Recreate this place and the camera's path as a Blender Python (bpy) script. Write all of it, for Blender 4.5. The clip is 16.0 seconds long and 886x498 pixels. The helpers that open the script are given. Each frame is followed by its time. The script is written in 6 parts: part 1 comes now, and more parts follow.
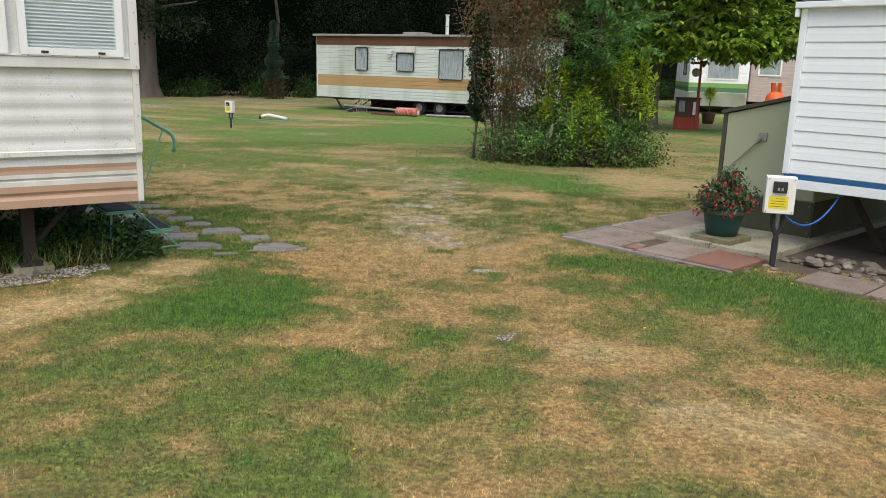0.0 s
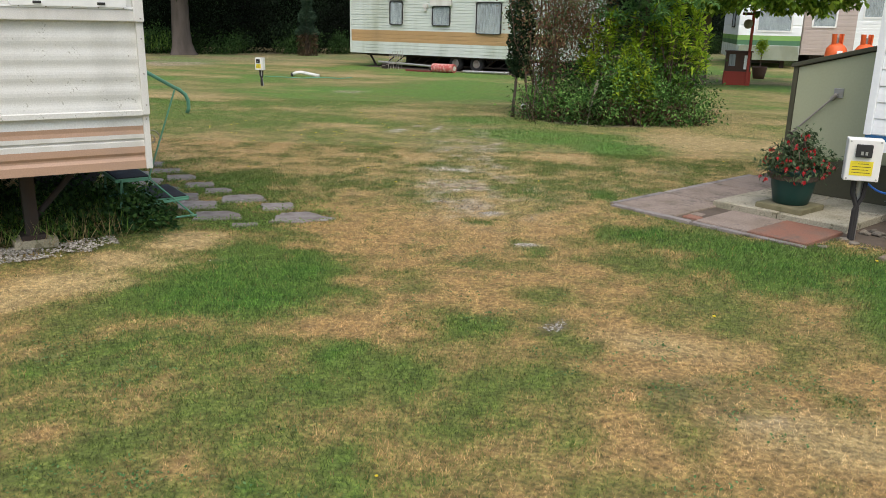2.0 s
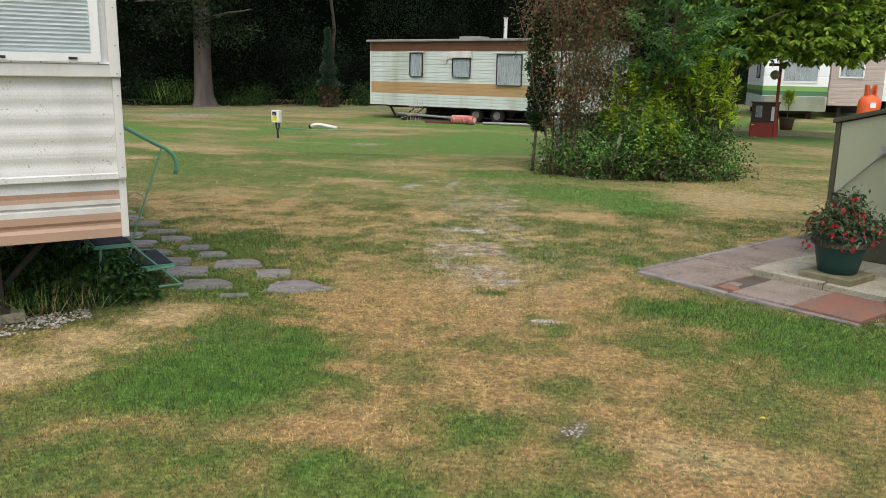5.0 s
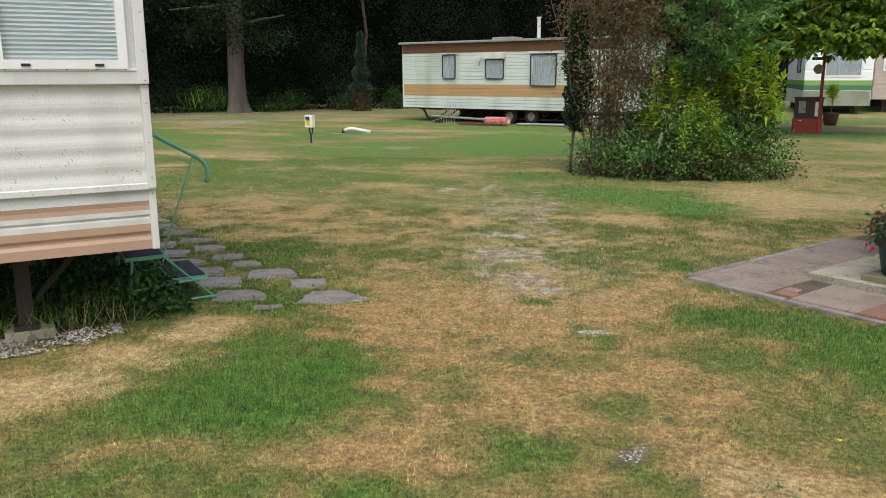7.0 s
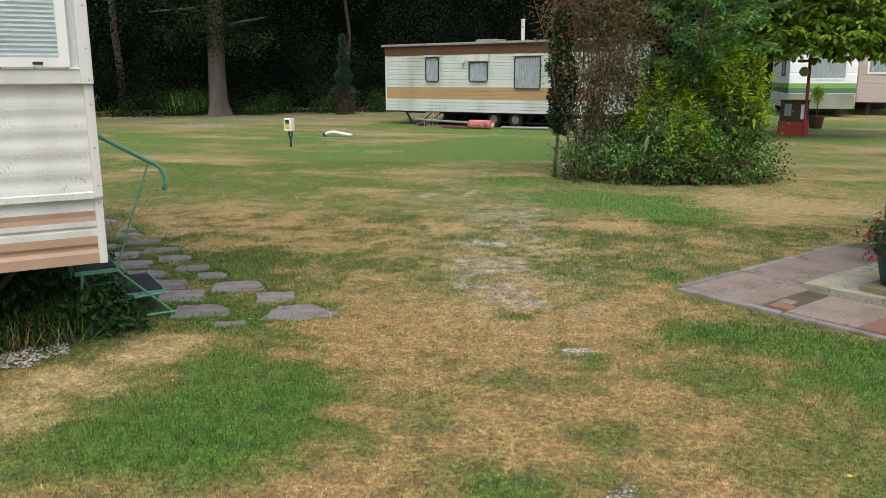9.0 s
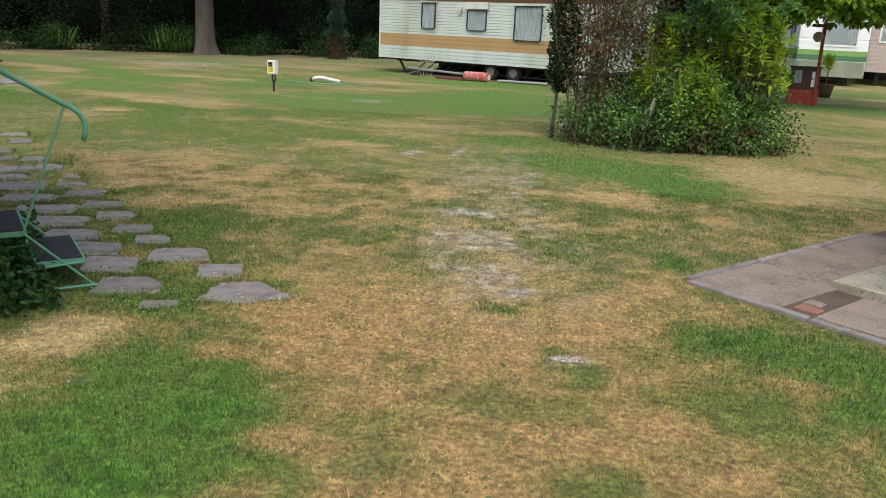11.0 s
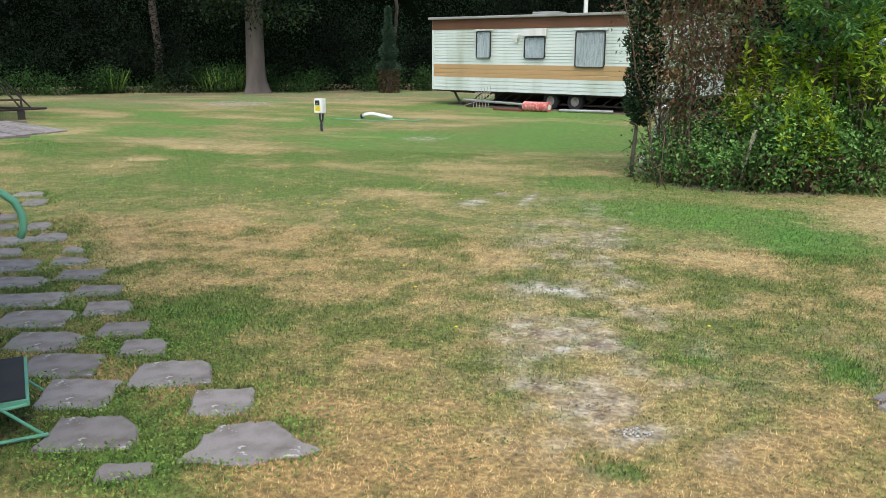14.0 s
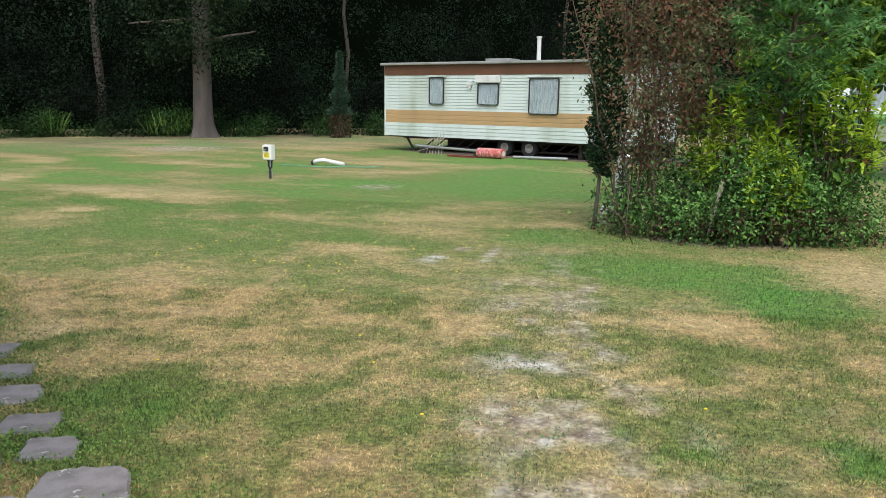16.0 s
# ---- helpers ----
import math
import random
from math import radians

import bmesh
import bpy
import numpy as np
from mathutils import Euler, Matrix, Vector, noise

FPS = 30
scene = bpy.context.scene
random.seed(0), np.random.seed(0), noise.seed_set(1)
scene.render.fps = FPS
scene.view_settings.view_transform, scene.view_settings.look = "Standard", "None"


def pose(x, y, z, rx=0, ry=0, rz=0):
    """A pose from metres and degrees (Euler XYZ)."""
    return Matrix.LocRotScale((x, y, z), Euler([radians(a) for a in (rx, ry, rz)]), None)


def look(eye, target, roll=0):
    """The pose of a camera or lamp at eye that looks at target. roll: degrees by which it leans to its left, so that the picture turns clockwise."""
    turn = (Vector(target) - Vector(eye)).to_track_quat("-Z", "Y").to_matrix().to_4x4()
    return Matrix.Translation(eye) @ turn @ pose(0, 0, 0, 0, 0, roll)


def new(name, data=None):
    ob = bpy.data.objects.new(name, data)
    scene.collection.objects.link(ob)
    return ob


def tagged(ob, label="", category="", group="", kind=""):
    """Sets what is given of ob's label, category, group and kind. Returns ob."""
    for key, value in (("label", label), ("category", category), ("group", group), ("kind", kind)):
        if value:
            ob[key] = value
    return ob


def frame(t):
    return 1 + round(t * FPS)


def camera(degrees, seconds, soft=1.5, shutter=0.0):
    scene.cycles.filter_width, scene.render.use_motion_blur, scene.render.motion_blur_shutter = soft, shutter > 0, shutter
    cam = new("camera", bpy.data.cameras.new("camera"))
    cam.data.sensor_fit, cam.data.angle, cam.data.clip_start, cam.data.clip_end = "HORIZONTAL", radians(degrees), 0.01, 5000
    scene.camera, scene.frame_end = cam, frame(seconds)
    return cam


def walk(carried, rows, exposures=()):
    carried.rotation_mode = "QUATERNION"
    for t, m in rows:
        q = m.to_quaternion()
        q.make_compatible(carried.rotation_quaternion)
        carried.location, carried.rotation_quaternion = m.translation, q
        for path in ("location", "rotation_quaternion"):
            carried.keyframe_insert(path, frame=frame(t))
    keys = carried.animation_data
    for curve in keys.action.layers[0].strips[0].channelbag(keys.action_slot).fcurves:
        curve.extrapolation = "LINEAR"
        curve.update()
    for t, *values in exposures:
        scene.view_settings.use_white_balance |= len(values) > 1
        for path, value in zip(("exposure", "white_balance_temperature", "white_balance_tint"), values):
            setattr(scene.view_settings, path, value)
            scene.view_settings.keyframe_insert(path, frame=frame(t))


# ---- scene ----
cam = camera(58.0, 16.0, soft=0.85)
PATH = [
    (0, (0.35, -0.606, 1.502), (0.237, 1.342, 1.06), 1.7),
    (0.5, (0.368, -0.531, 1.492), (0.241, 1.411, 1.03), 1.5),
    (1, (0.305, -0.344, 1.486), (0.266, 1.607, 1.048), 1.0),
    (1.5, (0.247, -0.183, 1.461), (0.233, 1.751, 0.952), 1.3),
    (2, (0.297, -0.022, 1.465), (0.099, 1.892, 0.919), 1.2),
    (2.5, (0.367, 0.122, 1.458), (0.102, 2.028, 0.915), 1.5),
    (3, (0.344, 0.222, 1.461), (0.063, 2.128, 0.925), 1.4),
    (3.5, (0.256, 0.365, 1.465), (0.032, 2.296, 0.994), 1.1),
    (3.7, (0.228, 0.409, 1.471), (0.021, 2.346, 1.015), 0.7),
    (5.8, (0.375, 0.591, 1.487), (0.046, 2.517, 1.06), 0.9),
    (6, (0.361, 0.6, 1.478), (0.015, 2.523, 1.051), 0.7),
    (6.5, (0.332, 0.672, 1.473), (-0.03, 2.59, 1.036), 0.1),
    (7, (0.251, 0.78, 1.474), (-0.092, 2.704, 1.048), -0.2),
    (7.5, (0.199, 0.876, 1.465), (-0.099, 2.808, 1.045), -1.2),
    (8, (0.185, 0.924, 1.466), (-0.068, 2.861, 1.037), -1.0),
    (8.5, (0.209, 1.014, 1.469), (-0.054, 2.951, 1.049), -0.5),
    (9, (0.261, 1.121, 1.453), (-0.048, 3.052, 1.035), -0.2),
    (9.2, (0.279, 1.167, 1.441), (-0.04, 3.096, 1.018), -0.0),
    (11.3, (0.198, 2.035, 1.423), (-0.077, 3.941, 0.883), 2.7),
    (11.5, (0.172, 2.105, 1.424), (-0.135, 4.009, 0.894), 1.6),
    (12, (0.056, 2.307, 1.451), (-0.266, 4.213, 0.937), -0.9),
    (12.5, (0.019, 2.506, 1.424), (-0.294, 4.425, 0.956), 0.8),
    (13, (0.038, 2.774, 1.42), (-0.337, 4.683, 0.953), 2.6),
    (13.5, (-0.022, 3.009, 1.417), (-0.418, 4.915, 0.959), 2.4),
    (14, (-0.093, 3.243, 1.438), (-0.516, 5.14, 0.966), 0.3),
    (14.5, (-0.099, 3.431, 1.447), (-0.585, 5.307, 0.952), -0.2),
    (15, (-0.098, 3.569, 1.45), (-0.63, 5.424, 0.928), 1.4),
    (15.5, (-0.179, 3.686, 1.465), (-0.571, 5.601, 1.042), 1.3),
    (16, (-0.268, 3.757, 1.465), (-0.576, 5.699, 1.099), 0.8),
]
LIGHT = [(0.0, 0.2, 6500, 10), (9.2, 0.2, 6500, 10), (12.0, 0.32, 6400, 10), (14.0, 0.53, 6120, 7), (16.0, 0.52, 6100, 7)]
walk(cam, [(t, look(eye, target, roll)) for t, eye, target, roll in PATH], LIGHT)

# ---- world and light ----
world = bpy.data.worlds.new("world")
scene.world = world
world.use_nodes = True
wn = world.node_tree
sky = wn.nodes.new("ShaderNodeTexSky")
sky.sky_type = "NISHITA"
sky.sun_disc = False
sky.sun_elevation = radians(57)
sky.sun_rotation = radians(173)
sky.dust_density = 4.0
sky.air_density = 1.3
wn.links.new(sky.outputs[0], wn.nodes["Background"].inputs[0])
wn.nodes["Background"].inputs[1].default_value = 0.15
sun = new("sun", bpy.data.lights.new("sun", "SUN"))
sun.data.energy = 1.5
sun.data.angle = radians(60)
sun.data.color = (1.0, 0.96, 0.88)
sun.matrix_world = look((0, 0, 30), (-1.0, 8.0, 30 - 14))


# ---- small helpers ----
def mesh_of(bm, name, mat=None, smooth=False):
    me = bpy.data.meshes.new(name)
    bm.to_mesh(me)
    bm.free()
    if mat:
        me.materials.append(mat)
    if smooth:
        for p in me.polygons:
            p.use_smooth = True
    return me


def part(name, bm, mat, parent, label="", smooth=False):
    ob = new(name, mesh_of(bm, name, mat, smooth))
    ob.parent = parent
    if label:
        ob["label"] = label
    return ob


def thing(name, m, label, category, group="", kind=""):
    ob = new(name)
    ob.empty_display_size = 0.1
    ob.matrix_world = m
    return tagged(ob, label, category, group, kind)


def frame_of(origin, xdir):
    """A level pose with its x axis along xdir."""
    return Matrix.Translation(origin) @ Matrix.Rotation(math.atan2(xdir[1], xdir[0]), 4, "Z")


def box(bm, lo, hi, bevel=0.0, m=None):
    """Adds a box between two corners."""
    size = [b - a for a, b in zip(lo, hi)]
    mid = [(a + b) / 2 for a, b in zip(lo, hi)]
    mat = Matrix.Translation(mid) @ Matrix.Diagonal((*size, 1))
    if m is not None:
        mat = m @ mat
    r = bmesh.ops.create_cube(bm, size=1, matrix=mat)
    if bevel:
        edges = list({e for v in r["verts"] for e in v.link_edges})
        bmesh.ops.bevel(bm, geom=edges, offset=bevel, segments=2, profile=0.6, affect="EDGES")
    return bm


def boxes(*items, bevel=0.0):
    bm = bmesh.new()
    for lo, hi in items:
        box(bm, lo, hi, bevel)
    return bm


def rod(bm, a, b, r, r2=None, n=10):
    a, b = Vector(a), Vector(b)
    d = b - a
    m = Matrix.Translation((a + b) / 2) @ d.to_track_quat("Z", "Y").to_matrix().to_4x4()
    bmesh.ops.create_cone(bm, cap_ends=True, segments=n, radius1=r, radius2=r if r2 is None else r2, depth=d.length, matrix=m)
    return bm


def tube(bm, pts, r, n=8):
    """A bent bar through the points."""
    pts = [Vector(p) for p in pts]
    rings = []
    for i, p in enumerate(pts):
        d = (pts[min(i + 1, len(pts) - 1)] - pts[max(i - 1, 0)]).normalized()
        ref = Vector((0, 0, 1)) if abs(d.z) < 0.9 else Vector((1, 0, 0))
        s = d.cross(ref).normalized()
        t = s.cross(d)
        rr = r[i] if isinstance(r, (list, tuple)) else r
        rings.append([bm.verts.new(p + (s * math.cos(k * math.tau / n) + t * math.sin(k * math.tau / n)) * rr) for k in range(n)])
    for a, b in zip(rings, rings[1:]):
        for k in range(n):
            bm.faces.new((a[k], a[(k + 1) % n], b[(k + 1) % n], b[k]))
    bm.faces.new(rings[0][::-1])
    bm.faces.new(rings[-1])
    return bm


def lathe(bm, rows, n=24, m=None):
    """A turned body from rows of radius and height."""
    rings = []
    for r, z in rows:
        ring = [Vector((r * math.cos(k * math.tau / n), r * math.sin(k * math.tau / n), z)) for k in range(n)]
        rings.append([bm.verts.new(m @ v if m is not None else v) for v in ring])
    for a, b in zip(rings, rings[1:]):
        for k in range(n):
            bm.faces.new((a[k], a[(k + 1) % n], b[(k + 1) % n], b[k]))
    bm.faces.new(rings[0][::-1])
    bm.faces.new(rings[-1])
    return bm


def sheet(bm, profile, x0, x1):
    """A pressed sheet: a profile of (y, z) drawn out from x0 to x1, with its back closed 20 mm behind."""
    front = [(bm.verts.new((x0, y, z)), bm.verts.new((x1, y, z))) for y, z in profile]
    deep = max(y for y, z in profile) + 0.02
    back = [(bm.verts.new((x0, deep, z)), bm.verts.new((x1, deep, z))) for y, z in (profile[0], profile[-1])]
    for a, b in zip(front, front[1:]):
        bm.faces.new((a[0], a[1], b[1], b[0]))
    bm.faces.new((back[0][0], back[1][0], back[1][1], back[0][1]))
    bm.faces.new((front[-1][0], front[-1][1], back[1][1], back[1][0]))
    bm.faces.new((back[0][0], back[0][1], front[0][1], front[0][0]))
    for k in (0, 1):
        bm.faces.new([f[k] for f in front] + [back[1][k], back[0][k]])
    bmesh.ops.recalc_face_normals(bm, faces=bm.faces)
    return bm


# ---- materials ----
def material(name, rough=0.6, metal=0.0):
    m = bpy.data.materials.new(name)
    m.use_nodes = True
    b = m.node_tree.nodes["Principled BSDF"]
    b.inputs["Roughness"].default_value = rough
    b.inputs["Metallic"].default_value = metal
    return m, m.node_tree, b


def noise_node(nt, scale, detail=6.0, coords="Object", stretch=None):
    tc = nt.nodes.new("ShaderNodeTexCoord")
    n = nt.nodes.new("ShaderNodeTexNoise")
    n.inputs["Scale"].default_value = scale
    n.inputs["Detail"].default_value = detail
    if stretch:
        mp = nt.nodes.new("ShaderNodeMapping")
        mp.inputs["Scale"].default_value = stretch
        nt.links.new(tc.outputs[coords], mp.inputs["Vector"])
        nt.links.new(mp.outputs[0], n.inputs["Vector"])
    else:
        nt.links.new(tc.outputs[coords], n.inputs["Vector"])
    return n


def ramp(nt, src, stops):
    r = nt.nodes.new("ShaderNodeValToRGB")
    while len(r.color_ramp.elements) < len(stops):
        r.color_ramp.elements.new(0.5)
    for e, (p, c) in zip(r.color_ramp.elements, stops):
        e.position = p
        e.color = (*c, 1) if len(c) == 3 else c
    nt.links.new(src, r.inputs[0])
    return r


def mix(nt, fac, a, b, mode="MIX"):
    n = nt.nodes.new("ShaderNodeMix")
    n.data_type = "RGBA"
    n.blend_type = mode
    for sock, v in ((n.inputs[0], fac), (n.inputs[6], a), (n.inputs[7], b)):
        if isinstance(v, (int, float)):
            sock.default_value = v
        elif isinstance(v, tuple):
            sock.default_value = (*v, 1)
        else:
            nt.links.new(v, sock)
    return n.outputs[2]


def bump(nt, b, src, strength, distance=0.01):
    n = nt.nodes.new("ShaderNodeBump")
    n.inputs["Strength"].default_value = strength
    n.inputs["Distance"].default_value = distance
    nt.links.new(src, n.inputs["Height"])
    nt.links.new(n.outputs[0], b.inputs["Normal"])


def worn(name, color, dirt=(0.25, 0.24, 0.2), amount=0.3, rough=0.5, scale=3.0, metal=0.0, streak=(1, 1, 0.15), grain=0.15, vary=0.0, spots=None):
    """Painted, plastic, stone or timber surface with broad stains, streaks and fine grain."""
    m, nt, b = material(name, rough, metal)
    broad = noise_node(nt, scale, 8, stretch=streak)
    fac = ramp(nt, broad.outputs[0], [(0.45, (0, 0, 0)), (0.8, (amount,) * 3)])
    fine = noise_node(nt, scale * 30, 4)
    speck = ramp(nt, fine.outputs[0], [(0.3, (1 - grain,) * 3), (0.7, (1, 1, 1))])
    col = mix(nt, fac.outputs[0], color, dirt)
    col = mix(nt, 1.0, col, speck.outputs[0], "MULTIPLY")
    if spots:
        sc, cut, tone = spots
        dots = noise_node(nt, sc, 2)
        where = noise_node(nt, sc / 9, 3)
        both = nt.nodes.new("ShaderNodeMath")
        both.operation = "MULTIPLY"
        nt.links.new(dots.outputs[0], both.inputs[0])
        nt.links.new(where.outputs[0], both.inputs[1])
        sf = ramp(nt, both.outputs[0], [(cut, (0, 0, 0)), (cut + 0.04, (0.75,) * 3)])
        col = mix(nt, sf.outputs[0], col, tone)
    if vary:
        info = nt.nodes.new("ShaderNodeObjectInfo")
        r = ramp(nt, info.outputs["Random"], [(0, (1 - vary,) * 3), (1, (1, 1, 1))])
        col = mix(nt, 1.0, col, r.outputs[0], "MULTIPLY")
    nt.links.new(col, b.inputs["Base Color"])
    rr = ramp(nt, broad.outputs[0], [(0.3, (rough,) * 3), (0.8, (min(1, rough + 0.25),) * 3)])
    nt.links.new(rr.outputs[0], b.inputs["Roughness"])
    bump(nt, b, fine.outputs[0], 0.25, 0.002)
    return m


M_cream = worn("aged cream aluminium", (0.71, 0.73, 0.725), (0.36, 0.36, 0.33), 0.5, 0.4, 4.0)
M_mildew = worn("mildewed cream aluminium", (0.7, 0.71, 0.69), (0.36, 0.36, 0.33), 0.4, 0.4, 4.0, spots=(90.0, 0.378, (0.3, 0.31, 0.27)))
M_trimcream = worn("cream trim", (0.7, 0.7, 0.68), (0.36, 0.34, 0.29), 0.5, 0.4, 6.0)
M_tan = worn("tan paint", (0.47, 0.31, 0.22), (0.36, 0.26, 0.2), 0.5, 0.45, 4.0)
M_white = worn("white cladding", (0.84, 0.885, 0.92), (0.62, 0.64, 0.63), 0.2, 0.35, 2.0, grain=0.04)
M_blue = worn("blue strip", (0.02, 0.12, 0.3), (0.03, 0.1, 0.2), 0.3, 0.4)
M_farwhite = worn("weathered white aluminium", (0.64, 0.71, 0.68), (0.27, 0.32, 0.21), 0.65, 0.45, 1.6)
M_fartan = worn("faded ochre band", (0.46, 0.3, 0.14), (0.3, 0.22, 0.12), 0.5, 0.5, 1.5)
M_farbrown = worn("brown fascia", (0.13, 0.055, 0.025), (0.08, 0.04, 0.02), 0.5, 0.5, 2.0)
M_roof = worn("roof felt", (0.3, 0.3, 0.29), (0.12, 0.13, 0.1), 0.7, 0.8, 2.0)
M_upvc = worn("white window frame", (0.8, 0.82, 0.82), (0.5, 0.5, 0.46), 0.25, 0.35, 8.0, grain=0.05)
M_rubber = worn("black rubber", (0.02, 0.02, 0.022), (0.06, 0.055, 0.05), 0.4, 0.6, 10.0)
M_blind = worn("blind slat", (0.5, 0.55, 0.58), (0.4, 0.43, 0.45), 0.2, 0.5, 6.0, grain=0.05)
M_curtain = worn("net curtain", (0.36, 0.4, 0.42), (0.07, 0.08, 0.1), 0.8, 0.8, 9.0, streak=(3, 3, 0.4))
M_darkmetal = worn("rusty black steel", (0.03, 0.025, 0.022), (0.09, 0.045, 0.025), 0.6, 0.7, 6.0)
M_sage = worn("sage green panel", (0.42, 0.45, 0.3), (0.34, 0.36, 0.25), 0.25, 0.5, 2.0, grain=0.06)
M_olive = worn("dark olive paint", (0.075, 0.075, 0.045), (0.1, 0.1, 0.07), 0.3, 0.55, 3.0)
M_stone = worn("paving stone", (0.33, 0.298, 0.284), (0.16, 0.127, 0.11), 1.0, 0.85, 9.0, streak=None, grain=0.35, vary=0.3, spots=(60.0, 0.385, (0.55, 0.54, 0.5)))
M_creamslab = worn("cream concrete slab", (0.52, 0.48, 0.37), (0.2, 0.2, 0.11), 0.9, 0.85, 3.0, streak=None, grain=0.4, vary=0.2, spots=(30.0, 0.33, (0.14, 0.13, 0.08)))
M_pinkslab = worn("pink grey concrete slab", (0.37, 0.295, 0.245), (0.21, 0.17, 0.12), 0.85, 0.88, 4.0, streak=None, grain=0.55, vary=0.25, spots=(34.0, 0.32, (0.13, 0.115, 0.095)))
M_redslab = worn("red concrete slab", (0.36, 0.17, 0.115), (0.26, 0.19, 0.15), 0.95, 0.88, 5.0, streak=None, grain=0.5, vary=0.15, spots=(34.0, 0.32, (0.16, 0.12, 0.1)))
M_rubble = worn("rubble stone", (0.3, 0.265, 0.215), (0.12, 0.11, 0.085), 0.7, 0.9, 8.0, streak=None, grain=0.3, vary=0.5)
M_box = worn("white plastic box", (0.8, 0.8, 0.78), (0.5, 0.5, 0.45), 0.2, 0.4, 8.0, grain=0.03)
M_yellow = worn("yellow label", (0.85, 0.7, 0.03), (0.6, 0.5, 0.05), 0.2, 0.5, 10.0)
M_ink = worn("black print", (0.03, 0.03, 0.03), (0.06, 0.06, 0.05), 0.2, 0.6)
M_potgreen = worn("dark green plastic pot", (0.006, 0.05, 0.042), (0.04, 0.07, 0.055), 0.3, 0.4, 6.0)
M_steel = worn("galvanised steel", (0.5, 0.5, 0.5), (0.25, 0.25, 0.24), 0.4, 0.4, 12.0, metal=0.9)
M_greenmetal = worn("pale green painted steel", (0.13, 0.36, 0.24), (0.2, 0.2, 0.12), 0.4, 0.45, 9.0)
M_red = worn("red paint", (0.33, 0.035, 0.02), (0.2, 0.05, 0.03), 0.4, 0.5, 4.0)
M_maroon = worn("maroon stained timber", (0.16, 0.03, 0.025), (0.1, 0.03, 0.02), 0.5, 0.5, 5.0)
M_orange = worn("orange gas bottle paint", (0.8, 0.14, 0.03), (0.45, 0.12, 0.05), 0.4, 0.45, 5.0)
M_brownbox = worn("dark brown timber", (0.07, 0.035, 0.025), (0.1, 0.06, 0.04), 0.4, 0.6, 6.0)
M_greenstripe = worn("green stripe", (0.2, 0.38, 0.1), (0.15, 0.25, 0.1), 0.4, 0.5, 3.0)
M_darkstripe = worn("dark green stripe", (0.06, 0.16, 0.08), (0.06, 0.12, 0.06), 0.4, 0.5, 3.0)
M_pink = worn("beige pink cladding", (0.5, 0.43, 0.4), (0.4, 0.35, 0.32), 0.4, 0.5, 2.0)
M_bluehose = worn("blue water hose", (0.02, 0.13, 0.5), (0.03, 0.12, 0.3), 0.3, 0.35, 8.0)
M_pipe = worn("white drain pipe", (0.75, 0.75, 0.72), (0.35, 0.35, 0.3), 0.4, 0.4, 6.0)
M_rim = worn("painted wheel rim", (0.35, 0.33, 0.3), (0.18, 0.12, 0.08), 0.7, 0.5, 12.0)
M_soil = worn("dry soil", (0.13, 0.1, 0.075), (0.06, 0.045, 0.032), 0.8, 0.95, 6.0, streak=None, grain=0.4)
M_bark = worn("bark", (0.13, 0.105, 0.085), (0.05, 0.045, 0.036), 0.95, 0.95, 7.0, streak=(1, 1, 0.14), grain=0.55)
M_beech = worn("smooth grey brown bark", (0.12, 0.1, 0.088), (0.055, 0.047, 0.04), 0.8, 0.9, 5.0, streak=(1, 1, 0.2), grain=0.35)
M_bark2 = worn("grey brown shrub bark", (0.16, 0.11, 0.08), (0.07, 0.05, 0.04), 0.8, 0.9, 8.0, streak=(1, 1, 0.2), grain=0.4)

m_glass, nt, b = material("window glass", 0.05)
b.inputs["Base Color"].default_value = (0.9, 0.95, 0.95, 1)
b.inputs["Transmission Weight"].default_value = 1.0
b.inputs["IOR"].default_value = 1.45
M_glass = m_glass


def leafy(name, dark, mid, light, rough=0.65, trans=0.25, scale=1.3, low=0.65, high=1.1):
    """Leaves whose colour varies from leaf to leaf and, by a broad noise, from clump to clump."""
    m, nt, b = material(name, rough)
    b.inputs["Specular IOR Level"].default_value = 0.2
    geo = nt.nodes.new("ShaderNodeNewGeometry")
    r = ramp(nt, geo.outputs["Random Per Island"], [(0.0, dark), (0.5, mid), (1.0, light)])
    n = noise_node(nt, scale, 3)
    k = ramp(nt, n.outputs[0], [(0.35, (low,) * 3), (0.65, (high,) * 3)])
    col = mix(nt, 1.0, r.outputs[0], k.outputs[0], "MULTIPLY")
    nt.links.new(col, b.inputs["Base Color"])
    out = nt.nodes["Material Output"]
    t = nt.nodes.new("ShaderNodeBsdfTranslucent")
    nt.links.new(col, t.inputs[0])
    s = nt.nodes.new("ShaderNodeMixShader")
    s.inputs[0].default_value = trans
    nt.links.new(b.outputs[0], s.inputs[1])
    nt.links.new(t.outputs[0], s.inputs[2])
    nt.links.new(s.outputs[0], out.inputs[0])
    return m


# near-black, with noise painting dark gaps and lit clumps into the leaves
M_wood = leafy("woodland leaves with shade in their colour", (0.004, 0.01, 0.005), (0.011, 0.025, 0.011), (0.034, 0.068, 0.03), rough=0.8, scale=0.45, low=0.1, high=1.0)
M_conifer = leafy("dark conifer foliage", (0.012, 0.032, 0.014), (0.028, 0.06, 0.026), (0.06, 0.11, 0.045), trans=0.1)
M_cypress = leafy("blue grey cypress foliage", (0.025, 0.055, 0.035), (0.05, 0.095, 0.06), (0.09, 0.15, 0.09), trans=0.15)
